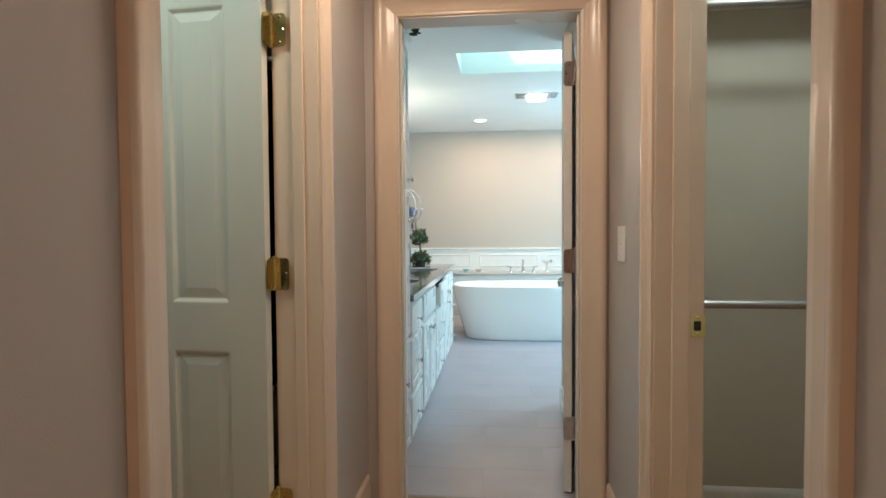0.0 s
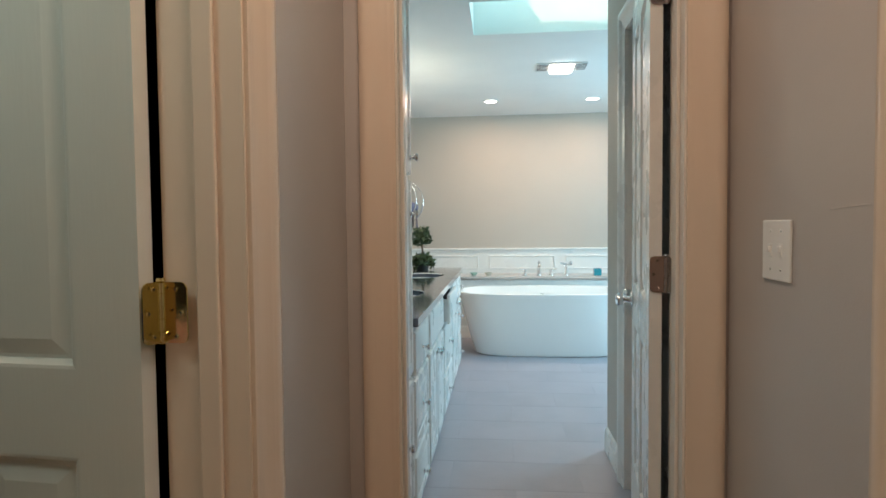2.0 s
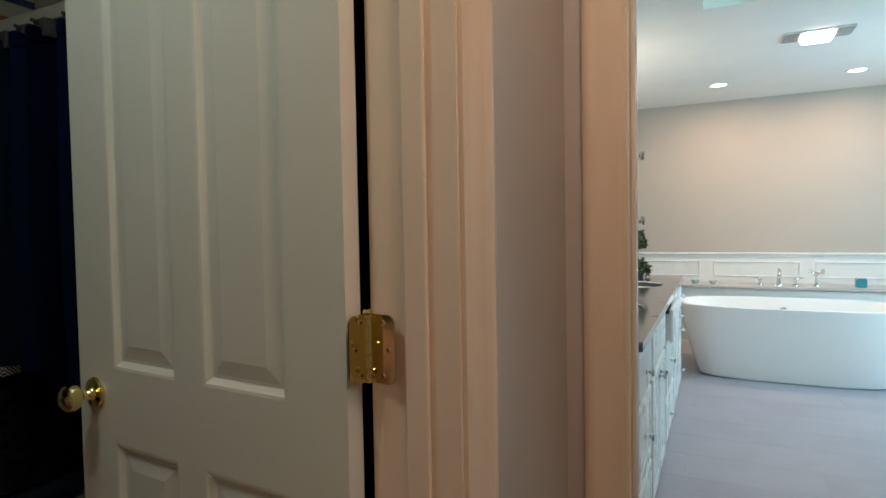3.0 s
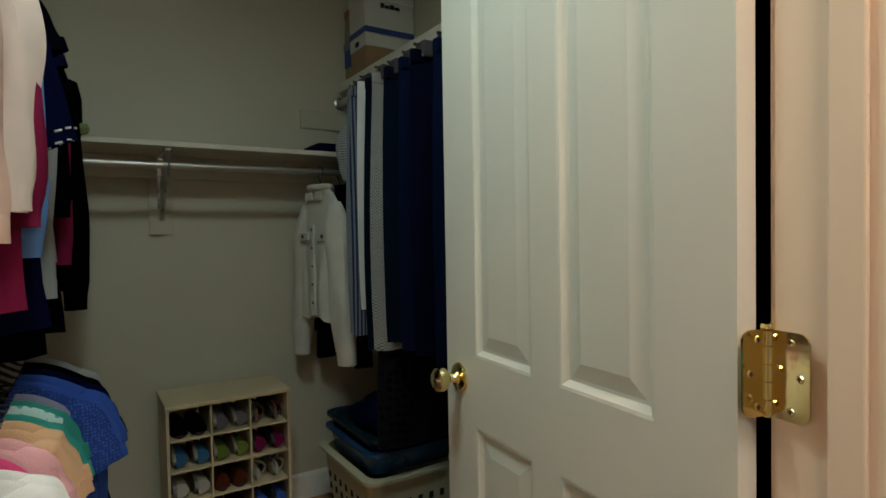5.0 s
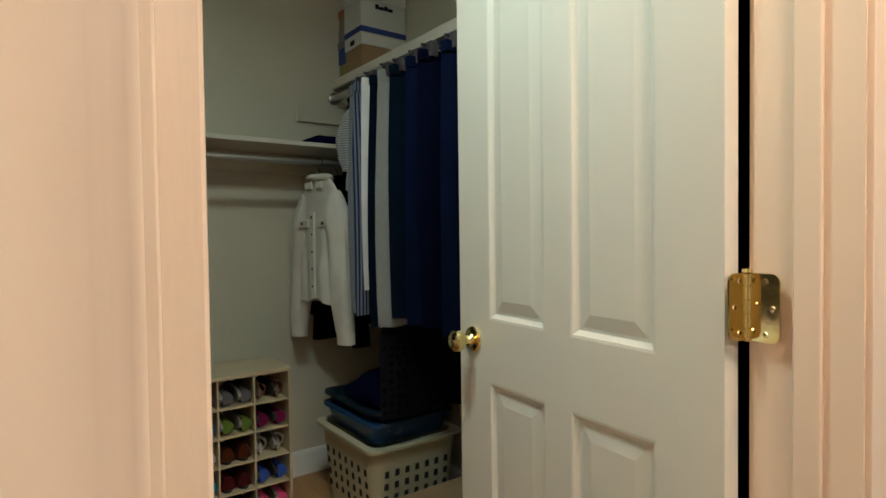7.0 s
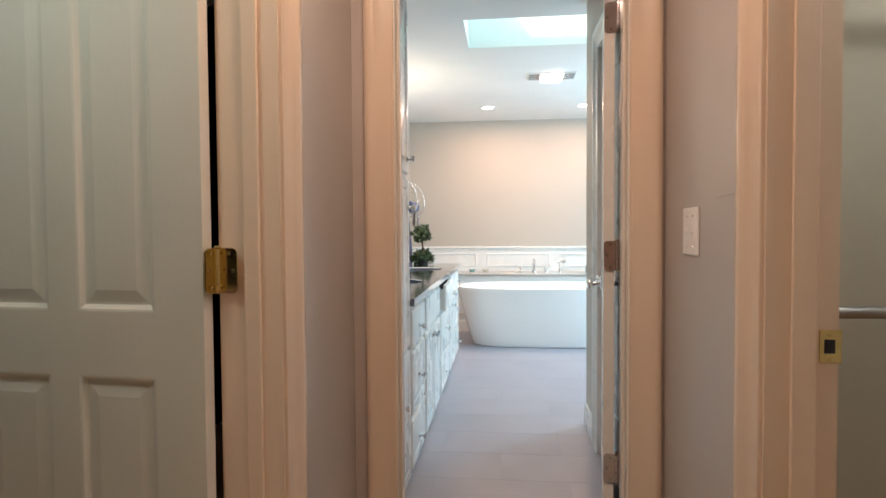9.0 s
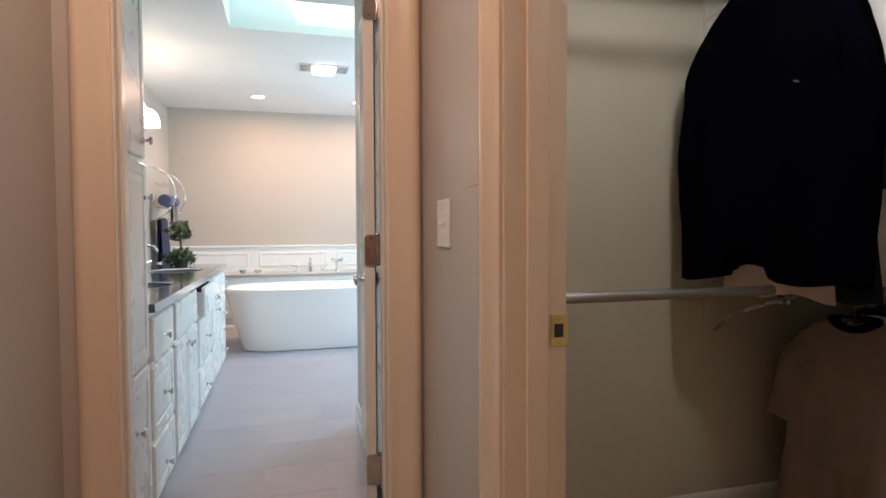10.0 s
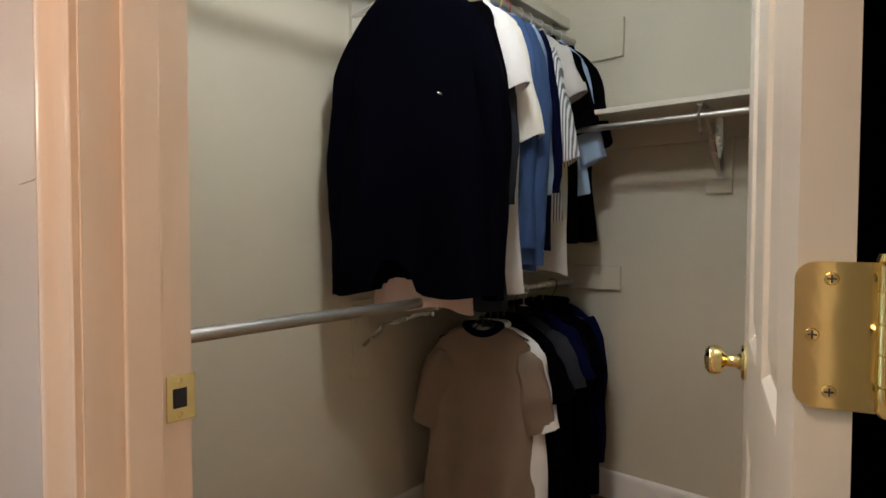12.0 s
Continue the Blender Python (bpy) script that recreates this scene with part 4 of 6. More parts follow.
rod((EX - 0.28, EY, 1.535), (EX - 0.28, EN, 1.535), "chrome two-piece rod under the closet's back shelf", 0.012)
bracket(pose(EX, 1.425, 1.580, 0, 0, 180), "steel shelf bracket on a painted plate", h=0.235, plate=0.29)
s = shelf("closet_shelf", E1 + 0.014, EX, EN - 0.30, EN, 2.08, "cream painted shelf above the hanging coats")
part("front_lip", boxed(1.52, EX, EN - 0.318, EN - 0.3005, 2.035, 2.08, bevel=0.003), SHELF, s)
rod((E1 + 0.013, ER, 1.965), (EX, ER, 1.965), "steel rod carrying the coat and shirts")
rod((E1 + 0.013, ER, 0.925), (EX, ER, 0.925), "steel rod carrying the folded-sleeve shirts")
structure("trim", boxed(1.522, 1.60, EN - 0.017, EN, 1.72, 2.06, bevel=0.002), SHELF, "white painted bracket plate")
structure("trim", boxed(1.535, 1.615, EN - 0.016, EN, 0.62, 0.90, bevel=0.002), CLOSET, "wall-coloured bracket plate")
ob = thing("rod_hook", pose(1.575, EN - 0.016, 0.88, 0, 0, -90), label="steel hook bracket carrying the lower rod", category="bracket")
part("arm", tube(bmesh.new(), [(0.0, 0, -0.14), (0.10, 0, -0.06), (0.27, 0, 0.0), (0.322, 0, 0.004)], 0.007, 8), STEEL, ob, smooth=True)
part("cup", tube(bmesh.new(), [(0.300, 0, 0.045), (0.300, 0, 0.030), (0.316, 0, 0.022), (0.340, 0, 0.020), (0.358, 0, 0.035)], 0.005, 8), STEEL, ob, smooth=True)
mount(EX - 0.016, EX, 1.80, EN - 0.02, 1.87, 2.03)
mount(EX - 0.016, EX, 1.80, EN - 0.02, 0.90, 1.00)
dome_light(-1.15, 1.15)
dome_light(1.14, 1.50)

# ---- garments ----
CLOTHS = {}


def cloth(name, colour, rough=0.92, **kw):
    if name not in CLOTHS:
        CLOTHS[name] = material(name + "_cloth", colour, rough, second=kw.pop("second", None) or [c * 0.82 for c in colour], scale=kw.pop("scale", 9), fine=kw.pop("fine", 420), bump=kw.pop("bump", 0.25), sheen=kw.pop("sheen", 0.0), spec=0.12 if max(colour) > 0.1 else 0.02, **kw)
    return CLOTHS[name]


HANGERS = [material("black_hanger", (0.015, 0.015, 0.018), 0.4), material("clear_hanger", (0.075, 0.065, 0.075), 0.2), material("white_hanger", (0.75, 0.74, 0.70), 0.35), material("teal_hanger", (0.04, 0.35, 0.36), 0.35), material("yellow_hanger", (0.65, 0.52, 0.08), 0.35), material("red_hanger", (0.45, 0.05, 0.06), 0.35), material("violet_hanger", (0.16, 0.08, 0.35), 0.35)]


def hanger(parent, mat, half=0.19, flat=False):
    """A hook over the rod, two shoulder arms and a cross bar."""
    bm = bmesh.new()
    hook = [(0.012, 0, -0.014)] + [(0.021 * math.sin(a), 0, 0.021 * math.cos(a)) for a in (2.0 - 0.42 * i for i in range(9))] + [(-0.018, 0, -0.016), (0, 0, -0.045), (0, 0, -0.075)]
    tube(bm, hook, 0.0018, 6)
    ob = part("hanger", bm, CHROME if flat else mat, parent, smooth=True)
    bm = bmesh.new()
    if flat:
        # a moulded shoulder with an upper and a lower edge
        line = [(-half, -0.122), (-half * 0.75, -0.102), (-0.055, -0.082), (-0.03, -0.066), (-0.012, -0.052), (0.012, -0.052), (0.03, -0.066), (0.055, -0.082), (half * 0.75, -0.102), (half, -0.122)]
        tube(bm, [(x, 0, z + 0.006) for x, z in line], 0.0034, 6)
        tube(bm, [(x, 0, z - 0.012) for x, z in line], 0.0030, 6)
    else:
        tube(bm, [(-half, 0, -0.150), (-half * 0.6, 0, -0.118), (-0.03, 0, -0.078), (0, 0, -0.070), (0.03, 0, -0.078), (half * 0.6, 0, -0.118), (half, 0, -0.150)], 0.006, 6)
    tube(bm, [(-half * 0.95, 0, -0.150), (half * 0.95, 0, -0.150)], 0.004, 6)
    part("hanger_arm", bm, mat, ob, smooth=True)
    return ob


def garment(name, m, mat, label, category, length=0.65, half=0.22, flare=0.02, thick=0.045, sleeve="long", fold=0.012, collar=True, hang=0, sleeve_len=None, seed=1, trim=None, group="", notch=None, sleeve_mat=None, drop=0.085, stitch=None, fat=1.0, neck=0.0, crease=1.0, neckw=0.055, splay=0.095, scoop=0.0):
    """A top on a hanger: x across the shoulders, y along the rod, the hook at the origin."""
    rnd = random.Random(seed)
    ob = thing(name, m, label=label, category=category, group=group)
    hanger(ob, HANGERS[hang], min(half * 0.8, 0.165) if scoop else half * 0.88, scoop > 0)
    ph = [rnd.uniform(0, 6.28) for _ in range(6)]
    nu, nv = 26, 26
    bm = bmesh.new()
    sheets = []
    for side in (1, -1):
        rows = []
        for j in range(nv + 1):
            v = j / nv
            if v < 0.25:
                q = v / 0.25
                z = -0.070 - drop * q ** 1.3
                w = neckw + (half - neckw) * q ** 0.75
            else:
                q = (v - 0.25) / 0.75
                z = -0.070 - drop - (length - drop) * q
                w = half * (1 - 0.06 * math.sin(q * 3.1)) + flare * q + 0.006 * math.sin(9 * q + ph[0])
            k = min(1, max(0, (v - 0.12) * 1.5))
            row = []
            for i in range(nu + 1):
                u = 2 * i / nu - 1
                bulge = max(0.0, 1 - abs(u) ** 2.6) ** 0.5
                t = thick * (0.35 + 0.65 * k) * bulge * 0.5
                y = side * t + k * fold * (math.sin(u * 4.2 + ph[1] + 1.1 * v) + 0.6 * math.sin(u * 9 + ph[2] - 1.6 * v))
                # hanging pleats and slack creases between the shoulders
                y += k * bulge * fold * crease * (1.2 * noise.noise((u * 2.6 + side * 7, v * 1.3, seed * 1.7)) + 0.9 * noise.noise((u * 5 + v * 3 * (1 if u > 0 else -1), v * 4.5 + side * 3, seed * 0.9)))
                dz = 0.0
                if v > 0.93:
                    dz = 0.010 * math.sin(u * 5 + ph[4]) - 0.008 * abs(u)
                if notch and side > 0 and notch[0] < u < notch[1] and v > 0.9:
                    dz += notch[2] * (v - 0.9) * 10 * math.sin(math.pi * (u - notch[0]) / (notch[1] - notch[0])) ** 0.6
                zz = z + dz
                if scoop and abs(u * w) < neckw:
                    # an open neckline between the shoulders
                    zz = min(zz, -0.070 - scoop * (1 - (u * w / neckw) ** 2))
                row.append(bm.verts.new((u * w, y, zz)))
            rows.append(row)
        for a, b in zip(rows, rows[1:]):
            for i in range(nu):
                bm.faces.new((a[i], a[i + 1], b[i + 1], b[i]))
        sheets.append(rows)
    f, g = sheets
    for j in range(nv):
        for i in (0, nu):
            bm.faces.new((f[j][i], f[j + 1][i], g[j + 1][i], g[j][i]))
    for i in range(nu):
        bm.faces.new((f[nv][i], f[nv][i + 1], g[nv][i + 1], g[nv][i]))
        bm.faces.new((f[0][i], f[0][i + 1], g[0][i + 1], g[0][i]))
    bmesh.ops.remove_doubles(bm, verts=bm.verts, dist=0.0008)
    part("body", bm, mat, ob, smooth=True)
    if sleeve:
        n = sleeve_len or (0.56 if sleeve == "long" else 0.20)
        short = sleeve == "short"
        steps = 20
        for s in (-1, 1):
            bm = bmesh.new()
            pts, rad, tilt = [], [], []
            for i in range(steps + 1):
                q = i / steps
                if short:
                    out = half - 0.062 + splay * q ** 0.75
                    tl = 0.20 + 2.6 * splay
                    r = 0.074 + 0.008 * q
                else:
                    out = half - 0.050 + 0.055 * math.sin(min(q * 3.0, 1.57)) + 0.008 * math.sin(5 * q + ph[5])
                    tl = 0.55 * max(0, 1 - 3 * q)
                    r = 0.078 - 0.020 * q
                r *= min(1.0, 0.30 + 4.5 * q) ** 0.6 * fat
                pts.append((s * out, 0.012 * math.sin(4 * q + ph[2] + s) * q, -0.045 - drop - n * q))
                rad.append(r + 0.003 * math.sin(14 * q + ph[3] + s))
                tilt.append(tl)
            if not short:
                rad[-1] *= 0.90
                rad[-2] *= 0.90
            rings = []
            for i, (c, r) in enumerate(zip(pts, rad)):
                ring = []
                for a in range(18):
                    t = 2 * math.pi * a / 18
                    q = i / steps
                    calm = 1 if short else min(1, 6 * (1 - q))
                    wob = 1 + calm * (0.24 * noise.noise((math.cos(t) * 1.6 + s * 5, math.sin(t) * 1.6 + seed, q * n * 6)) + 0.07 * math.sin(4 * t + 3 * q + ph[1]))
                    ring.append(bm.verts.new((c[0] + r * 0.62 * wob * math.cos(t), c[1] + r * (0.42 if short else 0.52) * wob * math.sin(t), c[2] + tilt[i] * r * 0.62 * math.cos(t) * s)))
                rings.append(ring)
            loft(bm, rings)
            bm.faces.new(rings[0])
            inner = [bm.verts.new(v.co + (Vector((pts[-1][0], pts[-1][1], v.co.z)) - v.co) * 0.15 + Vector((0, 0, 0.03))) for v in rings[-1]]
            loft(bm, [rings[-1], inner])
            bm.faces.new(inner)
            ends = [v.co.copy() for v in rings[-2 if stitch else -1]]
            sl = part("sleeve", bm, sleeve_mat or mat, ob, smooth=True)
            if stitch:
                mid = sum(ends, Vector()) / 18
                for dz in (0.012, -0.016):
                    for i in range(0, 18, 2):
                        e0, e1 = (mid + (e - mid) * 1.03 + Vector((0, 0, dz)) for e in (ends[i], ends[(i + 1) % 18]))
                        part("stitch", tube(bmesh.new(), [e0, e0.lerp(e1, 0.85)], 0.0028, 5), stitch, sl)
            if not short:
                bm = bmesh.new()
                e, r = pts[-1], rad[-1]
                rr = [[bm.verts.new((e[0] + r * 0.61 * k * (1 + 0.012 * (a % 2)) * math.cos(t), e[1] + r * 0.50 * k * (1 + 0.012 * (a % 2)) * math.sin(t), e[2] + dz)) for a, t in ((a, 2 * math.pi * a / 32) for a in range(32))] for k, dz in ((0.99, 0.046), (1.04, 0.042), (1.02, 0.02), (1.03, -0.004), (0.88, -0.004), (0.78, 0.03))]
                loft(bm, rr)
                part("cuff", bm, trim or mat, sl, smooth=True)
    if collar:
        bm = bmesh.new()
        ring = [(0.064 * math.cos(t), 0.036 * math.sin(t), -0.066 - 0.026 * max(0, math.sin(t)) ** 2) for t in (2 * math.pi * a / 20 for a in range(21))]
        tube(bm, ring, [0.013] * 21, 8)
        part("collar", bm, trim or mat, ob, smooth=True)
    if neck:
        for c in ob.children:
            if not c.name.startswith("hanger"):
                c.location.z -= neck
                continue
            for arm in c.children:
                arm.location.z -= neck
            part("hanger_neck", tube(bmesh.new(), [(0, 0, -0.07), (0, 0, -0.075 - neck)], 0.004, 6), HANGERS[hang], c, smooth=True)
    return ob


def trousers(name, m, mat, label, length=0.95, half=0.20, thick=0.05, seed=1, hang=1, group=""):
    """Trousers or a skirt hung by the waist from a clip hanger."""
    rnd = random.Random(seed)
    ob = thing(name, m, label=label, category="trousers", group=group)
    bm = bmesh.new()
    hook = [(0.012, 0, -0.014)] + [(0.021 * math.sin(a), 0, 0.021 * math.cos(a)) for a in (2.0 - 0.42 * i for i in range(9))] + [(-0.018, 0, -0.016), (0, 0, -0.045), (0, 0, -0.062)]
    tube(bm, hook, 0.0024, 6)
    hg = part("hanger", bm, STEEL, ob, smooth=True)
    part("hanger_bar", tube(bmesh.new(), [(-half * 0.95, 0, -0.065), (half * 0.95, 0, -0.065)], 0.005, 8), HANGERS[hang], hg, smooth=True)
    for s in (-1, 1):
        part("clip", boxed(s * half * 0.8 - 0.016, s * half * 0.8 + 0.016, -thick * 0.3 - 0.012, thick * 0.3 + 0.012, -0.105, -0.055, bevel=0.004), HANGERS[hang], hg)
    ph = [rnd.uniform(0, 6.28) for _ in range(4)]
    bm = bmesh.new()
    sheets = []
    for side in (1, -1):
        rows = []
        for j in range(15):
            v = j / 14
            row = []
            for i in range(17):
                u = i / 8 - 1
                bulge = max(0.0, 1 - abs(u) ** 3) ** 0.5
                w = half * (1.0 + 0.10 * math.sin(v * 2.2) - 0.05 * v)
                crease = 0.5 * math.exp(-(u / 0.12) ** 2) * min(1, v * 2)
                y = side * thick * 0.5 * (0.45 + 0.55 * min(1, v * 4)) * (bulge - crease * 0.5) + 0.010 * v * math.sin(u * 5 + ph[0]) + 0.004 * math.sin(u * 11 + ph[1] + 4 * v)
                row.append(bm.verts.new((u * w, y, -0.085 - length * v + 0.006 * math.sin(u * 6 + ph[2]) * v)))
            rows.append(row)
        for a, b in zip(rows, rows[1:]):
            for i in range(16):
                bm.faces.new((a[i], a[i + 1], b[i + 1], b[i]))
        sheets.append(rows)
    f, g = sheets
    for j in range(14):
        for i in (0, 16):
            bm.faces.new((f[j][i], f[j + 1][i], g[j + 1][i], g[j][i]))
    for i in range(16):
        bm.faces.new((f[14][i], f[14][i + 1], g[14][i + 1], g[14][i]))
        bm.faces.new((f[0][i], f[0][i + 1], g[0][i + 1], g[0][i]))
    bmesh.ops.remove_doubles(bm, verts=bm.verts, dist=0.0008)
    part("cloth_panel", bm, mat, ob, smooth=True)
    part("waistband", boxed(-half * 1.0, half * 1.0, -thick * 0.27, thick * 0.27, -0.12, -0.080, bevel=0.006), mat, ob)
    return ob


CREAM = cloth("cream_knit", (0.80, 0.76, 0.66), bump=0.12, fine=520)
PINK = cloth("blush_knit", (0.74, 0.47, 0.38), bump=0.12, fine=520)
ROSE = cloth("pale_rose_knit", (0.76, 0.58, 0.52), bump=0.12, fine=520)
MAROON = cloth("maroon", (0.22, 0.012, 0.055))
SKY_BLUE = cloth("sky_blue", (0.14, 0.28, 0.62))
NAVY = cloth("navy", (0.003, 0.0045, 0.025))
BLACK = cloth("black", (0.0012, 0.0012, 0.0018))
INK = cloth("ink_blue", (0.0012, 0.0012, 0.0038))
GREY = cloth("heather_grey", (0.40, 0.40, 0.40))
OFFWHITE = cloth("off_white", (0.78, 0.76, 0.70))
PURE = cloth("white_cotton", (0.80, 0.80, 0.80))
HOT = cloth("hot_pink", (0.72, 0.08, 0.24))
SOFTPINK = cloth("soft_pink", (0.78, 0.42, 0.46))
PEACH = cloth("peach", (0.68, 0.42, 0.25))
MINT = cloth("mint", (0.04, 0.27, 0.24))
AQUA = pattern("aqua_lace", (0.10, 0.40, 0.45), (0.50, 0.70, 0.70), "spots", 0.016)
EYELET = pattern("blue_eyelet", (0.045, 0.11, 0.44), (0.025, 0.055, 0.26), "spots", 0.008)
LILAC = cloth("lilac_grey", (0.24, 0.24, 0.36))
ROYAL = cloth("royal_blue", (0.042, 0.10, 0.44))
DENIM = cloth("dark_denim", (0.004, 0.0085, 0.029), second=(0.0065, 0.013, 0.043), scale=5, fine=600, bump=0.3)
DENIM2 = cloth("navy_denim", (0.003, 0.0045, 0.018), fine=600, bump=0.3)
CHECK = pattern("black_white_check", (0.60, 0.60, 0.58), (0.010, 0.010, 0.015), "checks", 0.0055)
PLAID = pattern("ivory_plaid", (0.50, 0.49, 0.45), (0.03, 0.03, 0.035), "checks", 0.011)
KNIT = pattern("grey_marl_knit", (0.42, 0.43, 0.43), (0.22, 0.23, 0.24), "bands", 0.010)
FINE = pattern("grey_fine_stripe", (0.28, 0.29, 0.31), (0.08, 0.10, 0.13), "bands", 0.006)
STRIPE = pattern("navy_white_stripe", (0.02, 0.03, 0.08), (0.17, 0.19, 0.24), "pinstripes", 0.012)
TEALDARK = cloth("dark_teal", (0.004, 0.010, 0.020))
LIGHTDENIM = cloth("white_denim", (0.66, 0.64, 0.58), bump=0.2, fine=500)
PINSTRIPE = pattern("white_pinstripe", (0.70, 0.71, 0.72), (0.16, 0.18, 0.20), "pinstripes", 0.010)
CHAMBRAY = cloth("chambray", (0.045, 0.090, 0.21))
PALEBLUE = cloth("pale_blue", (0.32, 0.44, 0.62))
TAUPE = cloth("taupe_jersey", (0.25, 0.19, 0.145), bump=0.2)
CHARCOAL = cloth("charcoal", (0.026, 0.028, 0.036))
FLORAL = pattern("dark_floral", (0.0015, 0.0015, 0.003), (0.009, 0.007, 0.011), "spots", 0.03)
PALEPINK = cloth("pale_pink_cotton", (0.72, 0.56, 0.50))
PALEGREY = cloth("pale_grey", (0.55, 0.54, 0.52))

seed = 10


def hang_row(y, z, rows, group):
    """Garments on a rod that runs along x; a row is x, lean, name, cloth, label, category, options."""
    global seed
    for x, lean, name, mat, label, category, kw in rows:
        seed += 1
        m = pose(x, y, z, 0, 0, 90 + lean)
        if category == "trousers":
            trousers(name, m, mat, label, seed=seed, group=group, **kw)
        else:
            garment(name, m, mat, label, category, seed=seed, group=group, **kw)


ZU = 1.985
hang_row(UY, ZU, [
    # the first two sweaters are added out of view to shade the lower rod
    (-1.40, -2, "sweater", CREAM, "cream knit sweater with ribbed cuffs on a hanger", "sweater", dict(length=0.60, half=0.165, sleeve_len=0.57, thick=0.055)),
    (-1.46, 3, "sweater", OFFWHITE, "off-white knit sweater added out of view to shade the lower rod", "sweater", dict(length=0.62, half=0.16, sleeve_len=0.57, thick=0.055)),
    (-1.52, 6, "sweater", CREAM, "cream knit sweater with ribbed cuffs on a hanger", "sweater", dict(length=0.62, half=0.145, sleeve_len=0.58, thick=0.055)),
    (-1.58, -3, "sweater", PINK, "blush pink knit sweater on a hanger", "sweater", dict(length=0.79, half=0.175, sleeve_len=0.63, thick=0.055)),
    (-1.64, 6, "sweater", ROSE, "pale rose knit sweater on a hanger", "sweater", dict(length=0.62, half=0.215, sleeve_len=0.57, thick=0.055)),
    (-1.70, -2, "sweater", MAROON, "maroon sweater on a hanger", "sweater", dict(length=0.825, half=0.215, sleeve_len=0.60)),
    (-1.76, 3, "shirt", SKY_BLUE, "sky blue shirt on a hanger", "shirt", dict(length=0.71, half=0.215, sleeve_len=0.66)),
    (-1.83, 0, "shirt", MAROON, "maroon blouse on a hanger", "shirt", dict(length=0.66, half=0.21)),
    (-1.91, 8, "jacket", NAVY, "navy jacket with white-stitched cuffs on a hanger", "jacket", dict(length=0.89, half=0.235, sleeve="short", sleeve_len=0.38, thick=0.06, drop=0.12, stitch=HANGERS[2])),
    (-2.00, -4, "dress", INK, "dark navy dress on a hanger", "dress", dict(length=0.955, half=0.22, sleeve="short")),
    (-2.10, 3, "dress", NAVY, "long navy dress on a hanger", "dress", dict(length=0.955, half=0.22, sleeve="short")),
    (-2.20, -3, "shirt", GREY, "heather grey top on a hanger", "shirt", dict(length=0.74, half=0.24, sleeve_len=0.78, fat=0.62)),
    (-2.30, 4, "dress", BLACK, "black dress on a hanger", "dress", dict(length=0.955, half=0.25)),
    (-2.40, -2, "shirt", MAROON, "dark red patterned top on a hanger", "shirt", dict(length=0.72, half=0.262, sleeve_len=0.70, fat=0.7)),
    (-2.50, 3, "jacket", BLACK, "black jacket on a hanger", "jacket", dict(length=0.84, half=0.29, sleeve_len=0.85)),
], "upper west garments")
